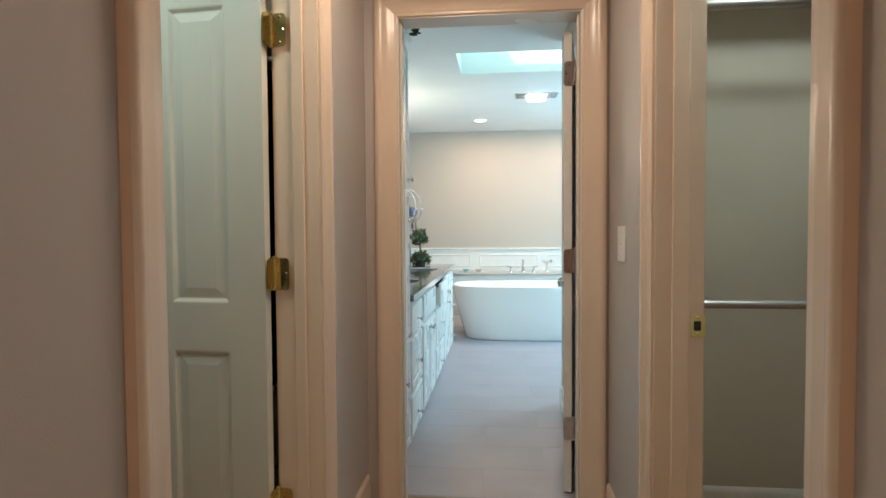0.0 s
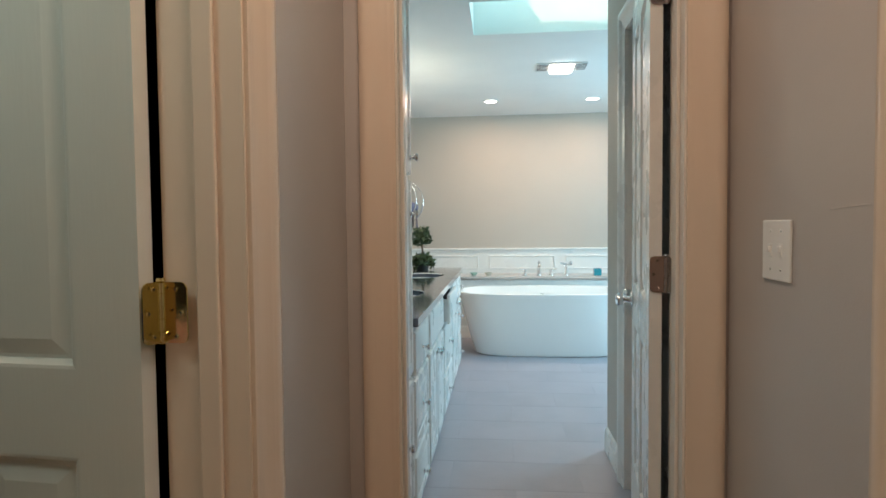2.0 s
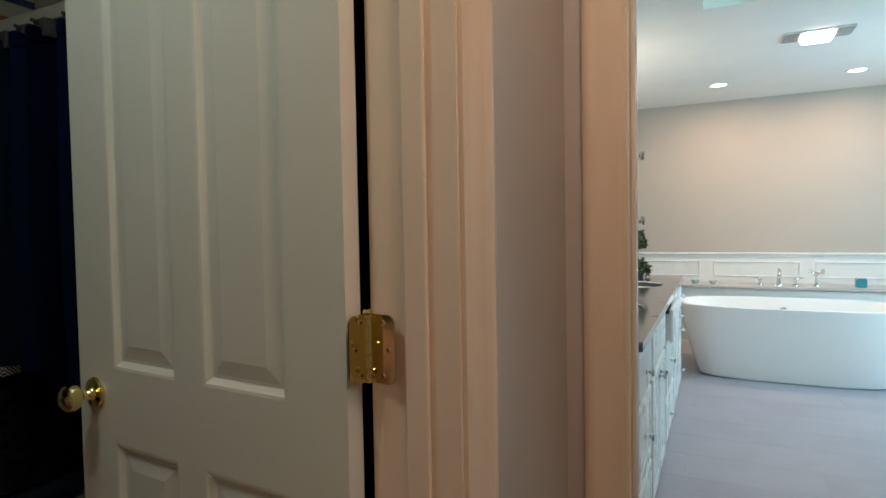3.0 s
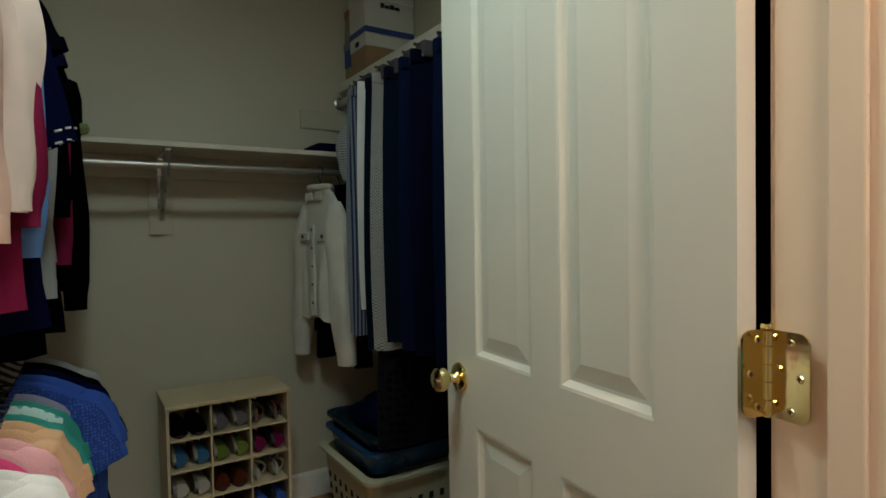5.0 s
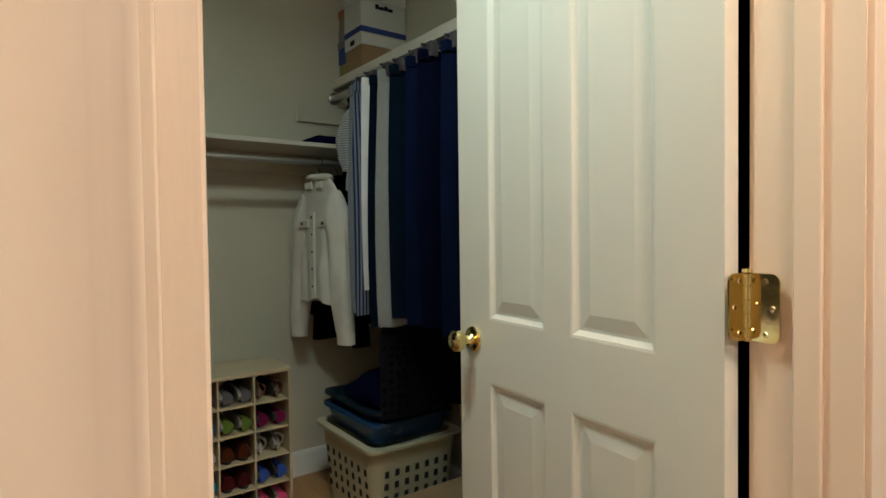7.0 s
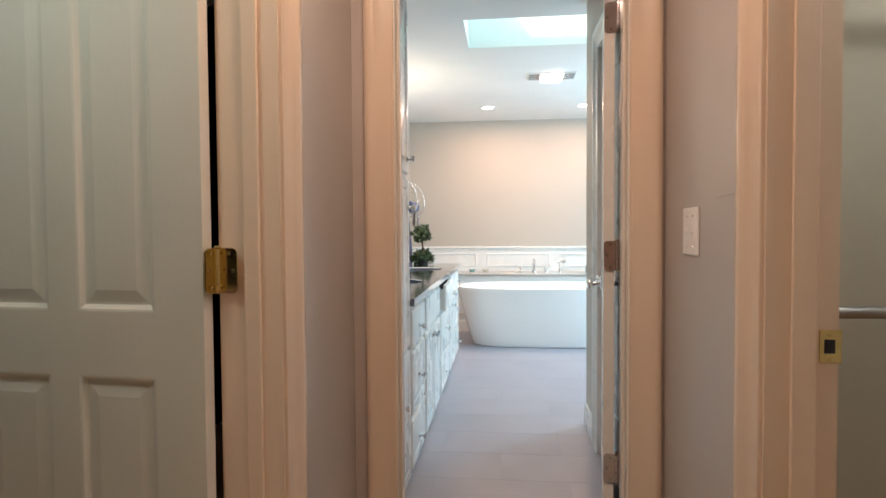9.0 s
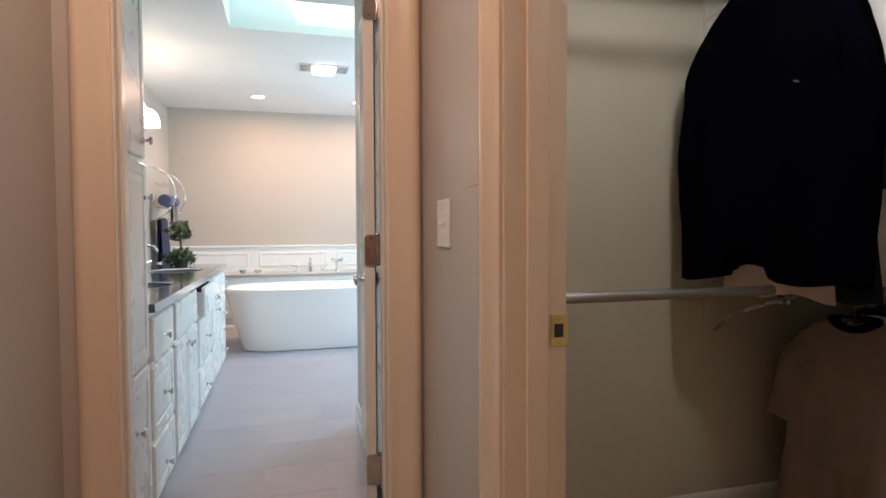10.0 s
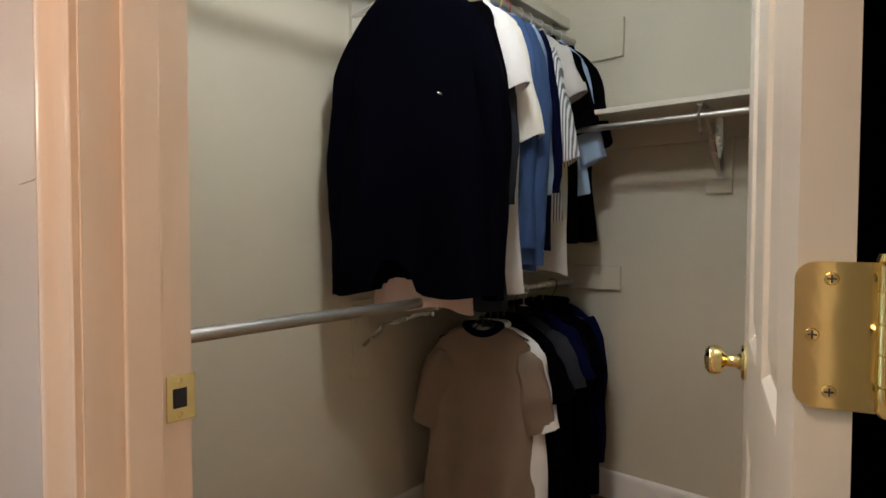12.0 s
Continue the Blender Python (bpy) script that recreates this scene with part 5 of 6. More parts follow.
hang_row(LY, LZ, [
    (-1.23, 2, "top", CREAM, "cream top on a clear hanger", "top", dict(length=0.56, half=0.15, drop=0.035, thick=0.038, fold=0.007, sleeve=None, collar=False, splay=0.06, scoop=0.10, hang=1, neckw=0.082)),
    (-1.28, -3, "top", OFFWHITE, "off-white top on a clear hanger", "top", dict(length=0.56, half=0.155, drop=0.035, thick=0.038, fold=0.007, sleeve=None, collar=False, splay=0.06, scoop=0.10, hang=1, neckw=0.082)),
    (-1.335, 2, "top", CREAM, "pale cream top on a clear hanger", "top", dict(length=0.56, half=0.16, drop=0.04, thick=0.038, fold=0.007, sleeve=None, collar=False, splay=0.06, scoop=0.10, hang=1, neckw=0.082)),
    (-1.395, 4, "top", PURE, "white cotton top on a clear hanger", "top", dict(length=0.56, half=0.185, drop=0.05, thick=0.038, fold=0.007, sleeve="short", sleeve_len=0.13, fat=0.8, collar=False, splay=0.06, scoop=0.10, hang=1, neckw=0.082)),
    (-1.45, -2, "top", PURE, "white cotton blouse on a clear hanger", "top", dict(length=0.56, half=0.185, drop=0.05, thick=0.038, fold=0.007, sleeve="short", sleeve_len=0.13, fat=0.8, collar=False, splay=0.06, scoop=0.10, hang=1, neckw=0.082)),
    (-1.505, 2, "top", HOT, "hot pink top on a clear hanger", "top", dict(length=0.56, half=0.15, drop=0.06, thick=0.038, fold=0.007, sleeve=None, collar=False, splay=0.06, scoop=0.10, hang=1, neckw=0.082)),
    (-1.555, -3, "top", SOFTPINK, "soft pink top on a clear hanger", "top", dict(length=0.56, half=0.165, drop=0.055, thick=0.038, fold=0.007, sleeve=None, collar=False, splay=0.06, scoop=0.10, hang=1, neckw=0.082)),
    (-1.61, 3, "top", SOFTPINK, "rose pink top on a clear hanger", "top", dict(length=0.56, half=0.165, drop=0.055, thick=0.038, fold=0.007, sleeve="short", sleeve_len=0.13, fat=0.8, collar=False, splay=0.06, scoop=0.10, hang=1, neckw=0.082)),
    (-1.67, 0, "top", PEACH, "peach top on a clear hanger", "top", dict(length=0.56, half=0.185, drop=0.06, thick=0.038, fold=0.007, sleeve="short", sleeve_len=0.13, fat=0.8, collar=False, splay=0.06, scoop=0.10, hang=1, neckw=0.082)),
    (-1.725, 4, "top", PEACH, "pale peach top on a clear hanger", "top", dict(length=0.56, half=0.185, drop=0.06, thick=0.038, fold=0.007, sleeve="short", sleeve_len=0.13, fat=0.8, collar=False, splay=0.06, scoop=0.10, hang=1, neckw=0.082)),
    (-1.785, -3, "top", MINT, "mint green top on a black hanger", "top", dict(length=0.56, half=0.19, drop=0.06, thick=0.038, fold=0.007, sleeve="short", sleeve_len=0.13, fat=0.8, collar=False, splay=0.06, scoop=0.10, hang=0, neckw=0.082)),
    (-1.845, 2, "top", AQUA, "aqua lace-trimmed top on a clear hanger", "top", dict(length=0.56, half=0.18, drop=0.05, thick=0.038, fold=0.007, sleeve=None, collar=False, splay=0.06, scoop=0.10, hang=1, neckw=0.082)),
    (-1.9, -2, "top", MINT, "teal top on a black hanger", "top", dict(length=0.56, half=0.19, drop=0.06, thick=0.038, fold=0.007, sleeve="short", sleeve_len=0.13, fat=0.8, collar=False, splay=0.06, scoop=0.10, hang=0, neckw=0.082)),
    (-1.955, 3, "top", LILAC, "lilac grey top on a clear hanger", "top", dict(length=0.56, half=0.18, drop=0.05, thick=0.038, fold=0.007, sleeve=None, collar=False, splay=0.06, scoop=0.10, hang=1, neckw=0.082)),
    (-2.03, 5, "top", EYELET, "blue eyelet top on a black hanger", "top", dict(length=0.56, half=0.245, drop=0.09, thick=0.038, fold=0.007, sleeve="short", sleeve_len=0.17, collar=False, splay=0.06, scoop=0.10, hang=0, neckw=0.07)),
    (-2.11, -3, "top", ROYAL, "royal blue top on a black hanger", "top", dict(length=0.56, half=0.26, drop=0.1, thick=0.038, fold=0.007, sleeve="short", sleeve_len=0.17, collar=False, splay=0.06, scoop=0.10, hang=0, neckw=0.07)),
    (-2.19, 3, "top", ROYAL, "royal blue blouse on a black hanger", "top", dict(length=0.56, half=0.265, drop=0.1, thick=0.038, fold=0.007, sleeve="short", sleeve_len=0.17, collar=False, splay=0.06, scoop=0.10, hang=0, neckw=0.07)),
    (-2.28, 0, "top", NAVY, "navy top on a black hanger", "top", dict(length=0.56, half=0.27, drop=0.1, thick=0.038, fold=0.007, sleeve="short", sleeve_len=0.17, collar=False, splay=0.06, scoop=0.10, hang=0, neckw=0.07)),
    (-2.37, 2, "top", BLACK, "black top on a black hanger", "top", dict(length=0.56, half=0.26, drop=0.1, thick=0.038, fold=0.007, sleeve="short", sleeve_len=0.17, collar=False, splay=0.06, scoop=0.10, hang=0, neckw=0.07)),
    (-2.46, 0, "top", GREY, "grey top on a black hanger", "top", dict(length=0.56, half=0.25, drop=0.09, thick=0.038, fold=0.007, sleeve="short", sleeve_len=0.17, collar=False, splay=0.06, scoop=0.10, hang=0, neckw=0.07)),
], "lower west garments")
ZN, YN = 1.850, NW - 0.27
hang_row(YN, ZN, [
    (-0.84, 0, "coat", BLACK, "long black coat on a hanger behind the door", "coat", dict(length=1.15, half=0.21)),
    (-0.98, 2, "coat", INK, "long dark coat on a hanger behind the door", "coat", dict(length=1.10, half=0.21)),
    (-1.12, -2, "dress", NAVY, "long navy dress behind the door", "dress", dict(length=1.10, half=0.155, sleeve="short")),
    (-1.27, 0, "coat", BLACK, "black coat behind the door", "coat", dict(length=1.05, half=0.155)),
    (-1.42, 0, "dress", INK, "dark dress behind the door", "dress", dict(length=1.05, half=0.155, sleeve="short")),
    (-1.56, 0, "coat", BLACK, "black coat behind the door", "coat", dict(length=1.0, half=0.155)),
    (-1.70, 2, "jeans", DENIM, "dark denim jeans on a clip hanger", "trousers", dict(length=0.91, half=0.215)),
    (-1.80, -2, "jeans", DENIM2, "navy denim jeans on a clip hanger", "trousers", dict(length=0.90, half=0.225)),
    (-1.90, 3, "jeans", DENIM, "dark denim jeans on a clip hanger", "trousers", dict(length=0.90, half=0.22)),
    (-2.00, 0, "jeans", TEALDARK, "dark teal trousers on a clip hanger", "trousers", dict(length=0.90, half=0.215)),
    (-2.08, 2, "trousers", CHECK, "black and white checked trousers on a hanger", "trousers", dict(length=0.93, half=0.225, thick=0.03)),
    (-2.15, -2, "trousers", TEALDARK, "dark buttoned skirt on a clip hanger", "trousers", dict(length=0.95, half=0.21)),
    (-2.21, 2, "trousers", PURE, "white trousers on a clip hanger", "trousers", dict(length=0.80, half=0.220, thick=0.02)),
    (-2.28, 0, "trousers", STRIPE, "navy striped trousers on a clip hanger", "trousers", dict(length=0.915, half=0.212)),
    (-2.35, 2, "trousers", FINE, "grey fine-checked trousers on a clip hanger", "trousers", dict(length=0.915, half=0.20, thick=0.035)),
    (-2.42, -2, "shirt", PLAID, "ivory plaid shirt on a hanger", "shirt", dict(length=0.45, half=0.15, sleeve=None)),
    (-2.50, 2, "sweater", KNIT, "grey marl knit sweater on a hanger", "sweater", dict(length=0.40, half=0.125, sleeve_len=0.27)),
    (-2.60, 0, "jacket", BLACK, "black jacket on a hanger", "jacket", dict(length=0.55, half=0.10, sleeve=None)),
], "north garments")
dj = garment("denim_jacket", pose(WX + 0.29, 1.885, 1.490, 0, 0, 10), LIGHTDENIM, "white denim jacket on a black hanger", "jacket", length=0.53, half=0.155, thick=0.09, sleeve_len=0.63, flare=-0.015, fold=0.006, drop=0.10, fat=1.25, seed=77)
part("placket", boxed(-0.012, 0.012, -0.047, -0.036, -0.57, -0.22, bevel=0.003), LIGHTDENIM, dj)
for sx in (-1, 1):
    part("collar_flap", boxed(min(sx * 0.014, sx * 0.070), max(sx * 0.014, sx * 0.056), -0.036, -0.024, -0.118, -0.086, bevel=0.005), LIGHTDENIM, dj)
    k = part("pocket_flap", boxed(sx * 0.074 - 0.036, sx * 0.074 + 0.036, -0.045, -0.032, -0.285, -0.250, bevel=0.004), LIGHTDENIM, dj)
    part("button", lathe(bmesh.new(), [(0, 0), (0.008, 0), (0.007, 0.004), (0, 0.005)], pose(sx * 0.078, -0.045, -0.268, 90), 12), BRONZE, k, smooth=True)
for i in range(5):
    part("button", lathe(bmesh.new(), [(0, 0), (0.006, 0), (0.005, 0.003), (0, 0.004)], pose(0, -0.047, -0.24 - 0.075 * i, 90), 10), BRONZE, dj, smooth=True)
garment("jacket", pose(WX + 0.28, 1.975, 1.490, 0, 0, 10), BLACK, "black jacket behind the white denim jacket", "jacket", length=0.72, half=0.19, thick=0.06, seed=78)
garment("cardigan", pose(WX + 0.28, 2.045, 1.490, 0, 0, 8), CHARCOAL, "charcoal cardigan on the back rod", "cardigan", length=0.64, half=0.19, thick=0.05, seed=79)

# east closet
hang_row(ER, 1.965, [
    (1.49, 20, "coat", INK, "black blazer coat on a white hanger", "coat", dict(length=0.935, half=0.245, sleeve_len=0.78, thick=0.12, fold=0.016, flare=0.03, hang=2, drop=0.19, notch=(-0.08, 0.45, 0.105))),
    (1.525, 20, "shirt", PALEPINK, "pale pink shirt hanging inside the black coat", "shirt", dict(length=0.985, half=0.15, sleeve=None, thick=0.03, fold=0.006, hang=2)),
    (1.60, 14, "coat", BLACK, "black coat on a white hanger", "coat", dict(length=0.80, half=0.18, thick=0.05, sleeve_len=0.66, hang=2)),
    (1.66, 12, "shirt", PURE, "white short-sleeved shirt on a teal hanger", "shirt", dict(length=0.75, half=0.185, sleeve="short", hang=3, sleeve_len=0.26)),
    (1.71, 5, "shirt", CHARCOAL, "charcoal shirt on a teal hanger", "shirt", dict(length=1.00, half=0.165, hang=3, sleeve_len=0.60)),
    (1.76, 10, "shirt", OFFWHITE, "off-white patterned shirt on a hanger", "shirt", dict(length=0.94, half=0.178, sleeve="short", hang=3, sleeve_len=0.40)),
    (1.81, 5, "shirt", CHAMBRAY, "chambray shirt on a violet hanger", "shirt", dict(length=0.86, half=0.18, hang=6, sleeve_len=0.74)),
    (1.86, 6, "shirt", CHAMBRAY, "blue long-sleeved shirt on a violet hanger", "shirt", dict(length=0.88, half=0.19, hang=6, sleeve_len=0.80)),
    (1.92, 4, "shirt", PALEBLUE, "pale blue shirt on a yellow hanger", "shirt", dict(length=0.84, half=0.175, hang=4)),
    (1.98, 2, "shirt", NAVY, "navy shirt on a red hanger", "shirt", dict(length=0.80, half=0.175, hang=5, sleeve_len=0.55)),
    (2.06, 6, "shirt", PINSTRIPE, "white pinstriped shirt on a white hanger", "shirt", dict(length=0.70, half=0.165, sleeve="short", hang=2, sleeve_len=0.42, drop=0.11)),
    (2.13, 2, "shirt", PALEGREY, "pale grey shirt on a white hanger", "shirt", dict(length=0.90, half=0.165, sleeve="short", hang=2)),
    (2.21, 4, "polo_shirt", BLACK, "black polo shirt with white piping on a hanger", "shirt", dict(length=0.78, half=0.165, sleeve="short", hang=2, sleeve_len=0.30)),
    (2.29, 2, "shirt", PALEBLUE, "pale blue checked shirt on a hanger", "shirt", dict(length=0.60, half=0.16, sleeve="short", hang=2, sleeve_len=0.42)),
    (2.37, 0, "shirt", BLACK, "black shirt on a hanger", "shirt", dict(length=0.78, half=0.165, sleeve="short", hang=2, sleeve_len=0.36)),
], "upper east garments")
blazer = next(o for o in bpy.data.objects if o.parent is None and o.name.startswith("coat") and abs(o.matrix_world.translation.x - 1.49) < 0.001)
part("chest_tag", boxed(-0.103, -0.096, 0.045, 0.070, -0.4255, -0.4235), HANGERS[2], blazer, "tiny white chest tag")
hang_row(ER, 0.925, [
    (1.85, 28, "tee_shirt", TAUPE, "taupe jersey tee shirt with a navy collar", "shirt", dict(length=0.74, half=0.20, thick=0.08, sleeve="short", trim=NAVY, sleeve_len=0.27, fold=0.009, drop=0.115, fat=1.1, neck=0.045, crease=2.2, scoop=0.03, neckw=0.075, splay=0.07)),
    (1.895, 20, "tee_shirt", PURE, "white tee shirt on a black hanger", "shirt", dict(length=0.66, half=0.20, sleeve="short", sleeve_len=0.30, neck=0.045, splay=0.06)),
    (1.94, 12, "shirt", BLACK, "black shirt on a black hanger", "shirt", dict(length=0.72, half=0.205, sleeve="short", neck=0.04)),
    (1.98, 8, "shirt", INK, "dark navy shirt on a black hanger", "shirt", dict(length=0.76, half=0.20, neck=0.03)),
    (2.05, 5, "shirt", CHARCOAL, "charcoal shirt on a black hanger", "shirt", dict(length=0.74, half=0.20, sleeve="short", neck=0.02)),
    (2.12, 3, "shirt", NAVY, "navy shirt on a white hanger", "shirt", dict(length=0.78, half=0.205, sleeve="short", hang=2)),
    (2.19, 0, "shirt", INK, "dark navy shirt on a yellow hanger", "shirt", dict(length=0.78, half=0.21, hang=4)),
    (2.27, 0, "shirt", BLACK, "black shirt on a yellow hanger", "shirt", dict(length=0.78, half=0.20, sleeve="short", hang=4)),
    (2.35, 0, "shirt", NAVY, "navy shirt on a hanger", "shirt", dict(length=0.76, half=0.20, hang=0)),
], "lower east garments")

rod((E1 + 0.013, 0.65, 1.965), (EX, 0.65, 1.965), "steel rod along the closet's south side")
hang_row(0.65, 1.965, [
    (1.06 + 0.13 * i, (-4, 3, 0, 5, -2)[i], "coat", (INK, NAVY, BLACK, INK, NAVY)[i], ("dark ink-blue coat hanging behind the door", "long navy coat hanging behind the door", "black coat hanging behind the door", "dark ink-blue coat hanging behind the door", "long navy coat hanging behind the door")[i], "coat", dict(length=1.45, half=0.27, sleeve_len=1.1, hang=0)) for i in range(5)
], "south east garments")

# ---- shoe cubby ----
CX, CY0, CY1, CZ = -2.60, 1.278, 1.730, 0.615
ob = thing("shoe_cubby", pose(0, 0, 0), label="beige laminate shoe cubby with three columns of pigeonholes", category="shoe rack")
t = 0.010
part("top_board", boxed(CX - 0.27, CX + 0.004, CY0 - 0.003, CY1 + 0.003, CZ - 0.016, CZ, bevel=0.002), LAMINATE, ob)
part("back_board", boxed(CX - 0.27, CX - 0.264, CY0, CY1, 0, CZ - 0.0165), LAMINATE, ob)
part("bottom_board", boxed(CX - 0.263, CX, CY0 + t, CY1 - t, 0.0, 0.02), LAMINATE, ob)
for y in (CY0, CY1 - t):
    part("side_board", boxed(CX - 0.2635, CX, y, y + t, 0, CZ - 0.0165), LAMINATE, ob)
cw = (CY1 - CY0 - 2 * t) / 3
ROWS_Z = [0.020 + 0.116 * i for i in range(6)]
for i in (1, 2):
    y = CY0 + t + cw * i
    part("divider", boxed(CX - 0.2635, CX - 0.001, y - 0.003, y + 0.003, 0.021, CZ - 0.017), LAMINATE, ob)
for z in ROWS_Z[1:-1]:
    for i in range(3):
        y = CY0 + t + cw * i
        part("pigeonhole_shelf", boxed(CX - 0.263, CX - 0.001, y + 0.0035, y + cw - 0.0035, z - 0.006, z), LAMINATE, ob)


def shoe(y, z, mat, sole, name, label, tall=0.05, strap=False, lean=0):
    """One shoe with its heel or toe to the front of the pigeonhole."""
    ob = thing(name, pose(CX - 0.02, y, z, lean), label=label, category="shoe", group="cubby shoes")
    bm = bmesh.new()
    rings = []
    for i in range(10):
        q = i / 9
        w = 0.030 * (0.82 + 0.25 * math.sin(q * 3.0 + 0.3))
        h = tall * (1.0 - 0.55 * q ** 1.5) if not strap else 0.012 + 0.01 * math.sin(q * 3.1)
        ring = [bm.verts.new((-0.23 * q, w * math.cos(a), 0.012 + max(0, h * math.sin(a)) + (0.0 if math.sin(a) > 0 else 0.0))) for a in (math.pi * j / 8 for j in range(9))]
        rings.append(ring)
    for a, b in zip(rings, rings[1:]):
        for j in range(8):
            bm.faces.new((a[j], a[j + 1], b[j + 1], b[j]))
    bm.faces.new(rings[0])
    bm.faces.new(rings[-1])
    part("upper", bm, mat, ob, smooth=True)
    bm = bmesh.new()
    out = []
    for i in range(20):
        a = 2 * math.pi * i / 20
        out.append((-0.115 + 0.118 * math.cos(a), 0.031 * math.sin(a) * (1 + 0.15 * math.cos(a))))
    ends = [[bm.verts.new((u, v, zz)) for u, v in out] for zz in (0.0, 0.012)]
    loft(bm, ends)
    bm.faces.new(ends[0])
    bm.faces.new(ends[1])
    part("sole", bm, sole, ob)
    if strap:
        for q in (0.25, 0.6):
            part("strap", tube(bmesh.new(), [(-0.23 * q, 0.03 * math.cos(a), 0.014 + 0.045 * math.sin(a)) for a in (math.pi * j / 8 for j in range(9))], 0.005, 6), mat, ob, smooth=True)


RUBBER = material("dark_sole", (0.03, 0.03, 0.03), 0.8)
PALE = material("pale_sole", (0.26, 0.25, 0.22), 0.7)
shoe_looks = [
    [("black leather shoe", BLACK, RUBBER, 0), ("grey and blue sneaker", cloth("grey_mesh", (0.14, 0.13, 0.15)), PALE, 0), ("brown strappy sandal", cloth("tan_leather", (0.20, 0.11, 0.08), 0.5), RUBBER, 1)],
    [("light blue slip-on shoe", cloth("light_blue_canvas", (0.04, 0.13, 0.26)), PALE, 0), ("lime green slip-on shoe", cloth("lime_canvas", (0.13, 0.20, 0.035)), PALE, 0), ("magenta flat shoe", cloth("magenta_suede", (0.16, 0.008, 0.06)), RUBBER, 0)],
    [("white canvas sneaker", cloth("white_canvas", (0.42, 0.41, 0.38)), PALE, 0), ("brown leather shoe", cloth("brown_leather", (0.08, 0.022, 0.01), 0.4), RUBBER, 0), ("white sandal", cloth("white_canvas", (0.42, 0.41, 0.38)), PALE, 1)],
    [("turquoise flat shoe", cloth("turquoise", (0.02, 0.24, 0.36)), RUBBER, 0), ("dark maroon shoe", cloth("wine_leather", (0.08, 0.012, 0.015), 0.5), RUBBER, 0), ("blue suede shoe", ROYAL, RUBBER, 0)],
    [("black flat shoe", BLACK, RUBBER, 0), ("grey flat shoe", CHARCOAL, RUBBER, 0), ("pink flat shoe", HOT, PALE, 0)],
]
for r, row in enumerate(shoe_looks):
    z = ROWS_Z[4 - r] + 0.0005
    for c, (label, mat, sole, strap) in enumerate(row):
        mid = CY0 + t + cw * (c + 0.5)
        for s in (-1, 1):
            if (r, c) in ((0, 0), (2, 1), (3, 1), (4, 1)):
                shoe(mid + s * 0.033, z, mat, sole, "sandal" if strap else "shoe", label + " in the cubby", 0.055 if not strap else 0.03, strap)
            else:
                shoe(mid + s * (0.012 if s > 0 else 0.062), z + 0.0355, mat, sole, "sandal" if strap else "shoe", label + " stored on edge in the cubby", 0.042 if not strap else 0.03, strap, -90)

# ---- laundry basket, bins, boxes ----
BASKET = material("cream_plastic", (0.54, 0.53, 0.38), 0.45, mix=0.2)


def rounded(hx, hy, r, z, n=6):
    pts = []
    for cx, cy, a0 in ((hx - r, hy - r, 0), (-hx + r, hy - r, 90), (-hx + r, -hy + r, 180), (hx - r, -hy + r, 270)):
        for i in range(n + 1):
            a = radians(a0 + 90 * i / n)
            pts.append((cx + r * math.cos(a), cy + r * math.sin(a), z))
    return pts


def bin_shell(parent, hx, hy, h, mat, rim, taper=0.86, name="shell"):
    bm = bmesh.new()
    rings = []
    for k, z, grow in ((taper, 0.0, 0), (taper + (1 - taper) * 0.5, h * 0.5, 0), (1.0, h - 0.012, 0), (1.0, h - 0.012, rim), (1.0, h, rim), (1.0, h, -0.012), (1.0, h - 0.03, -0.014), (taper, 0.02, -0.012)):
        rings.append([bm.verts.new(p) for p in rounded(hx * k + grow, hy * k + grow, 0.05 * k, z)])
    loft(bm, rings)
    bm.faces.new(rings[0])
    bm.faces.new(rings[-1])
    return part(name, bm, mat, parent, smooth=True)


BKX, BKY = -2.40, 2.08
ob = thing("laundry_basket", pose(BKX, BKY, 0), label="cream plastic laundry basket with square vent holes on the floor", category="laundry basket")
bin_shell(ob, 0.245, 0.205, 0.35, BASKET, 0.02)
# the vents are dark plates on the shell, painted as the shade inside
for face in range(2):
    for i in range(7):
        for j in range(4):
            if face == 0:
                yy = -0.14 + i * 0.047
                zz = 0.09 + 0.05 * j
                k = 0.86 + 0.14 * zz / 0.35
                p = boxed(0.245 * k - 0.001, 0.245 * k + 0.0025, yy - 0.009, yy + 0.009, zz - 0.013, zz + 0.013)
            else:
                xx = -0.17 + i * 0.056
                zz = 0.09 + 0.05 * j
                k = 0.86 + 0.14 * zz / 0.35
                p = boxed(xx - 0.009, xx + 0.009, -0.205 * k - 0.0025, -0.205 * k + 0.001, zz - 0.013, zz + 0.013)
            part("vent_hole", p, HOLE_SHADE, ob)
BLUEBIN = material("blue_plastic", (0.016, 0.055, 0.15), 0.25, second=(0.022, 0.07, 0.18))
TEALBIN = material("teal_plastic", (0.006, 0.020, 0.034), 0.35)
ob = thing("storage_bin", pose(BKX, BKY, 0.352), label="shallow blue plastic storage bin resting on the laundry basket", category="bin")
bin_shell(ob, 0.225, 0.19, 0.085, BLUEBIN, 0.012, 0.9)
ob = thing("storage_bin", pose(BKX - 0.01, BKY + 0.01, 0.438), label="teal plastic bin stacked on the blue bin", category="bin")
bin_shell(ob, 0.225, 0.19, 0.045, TEALBIN, 0.012, 0.94)


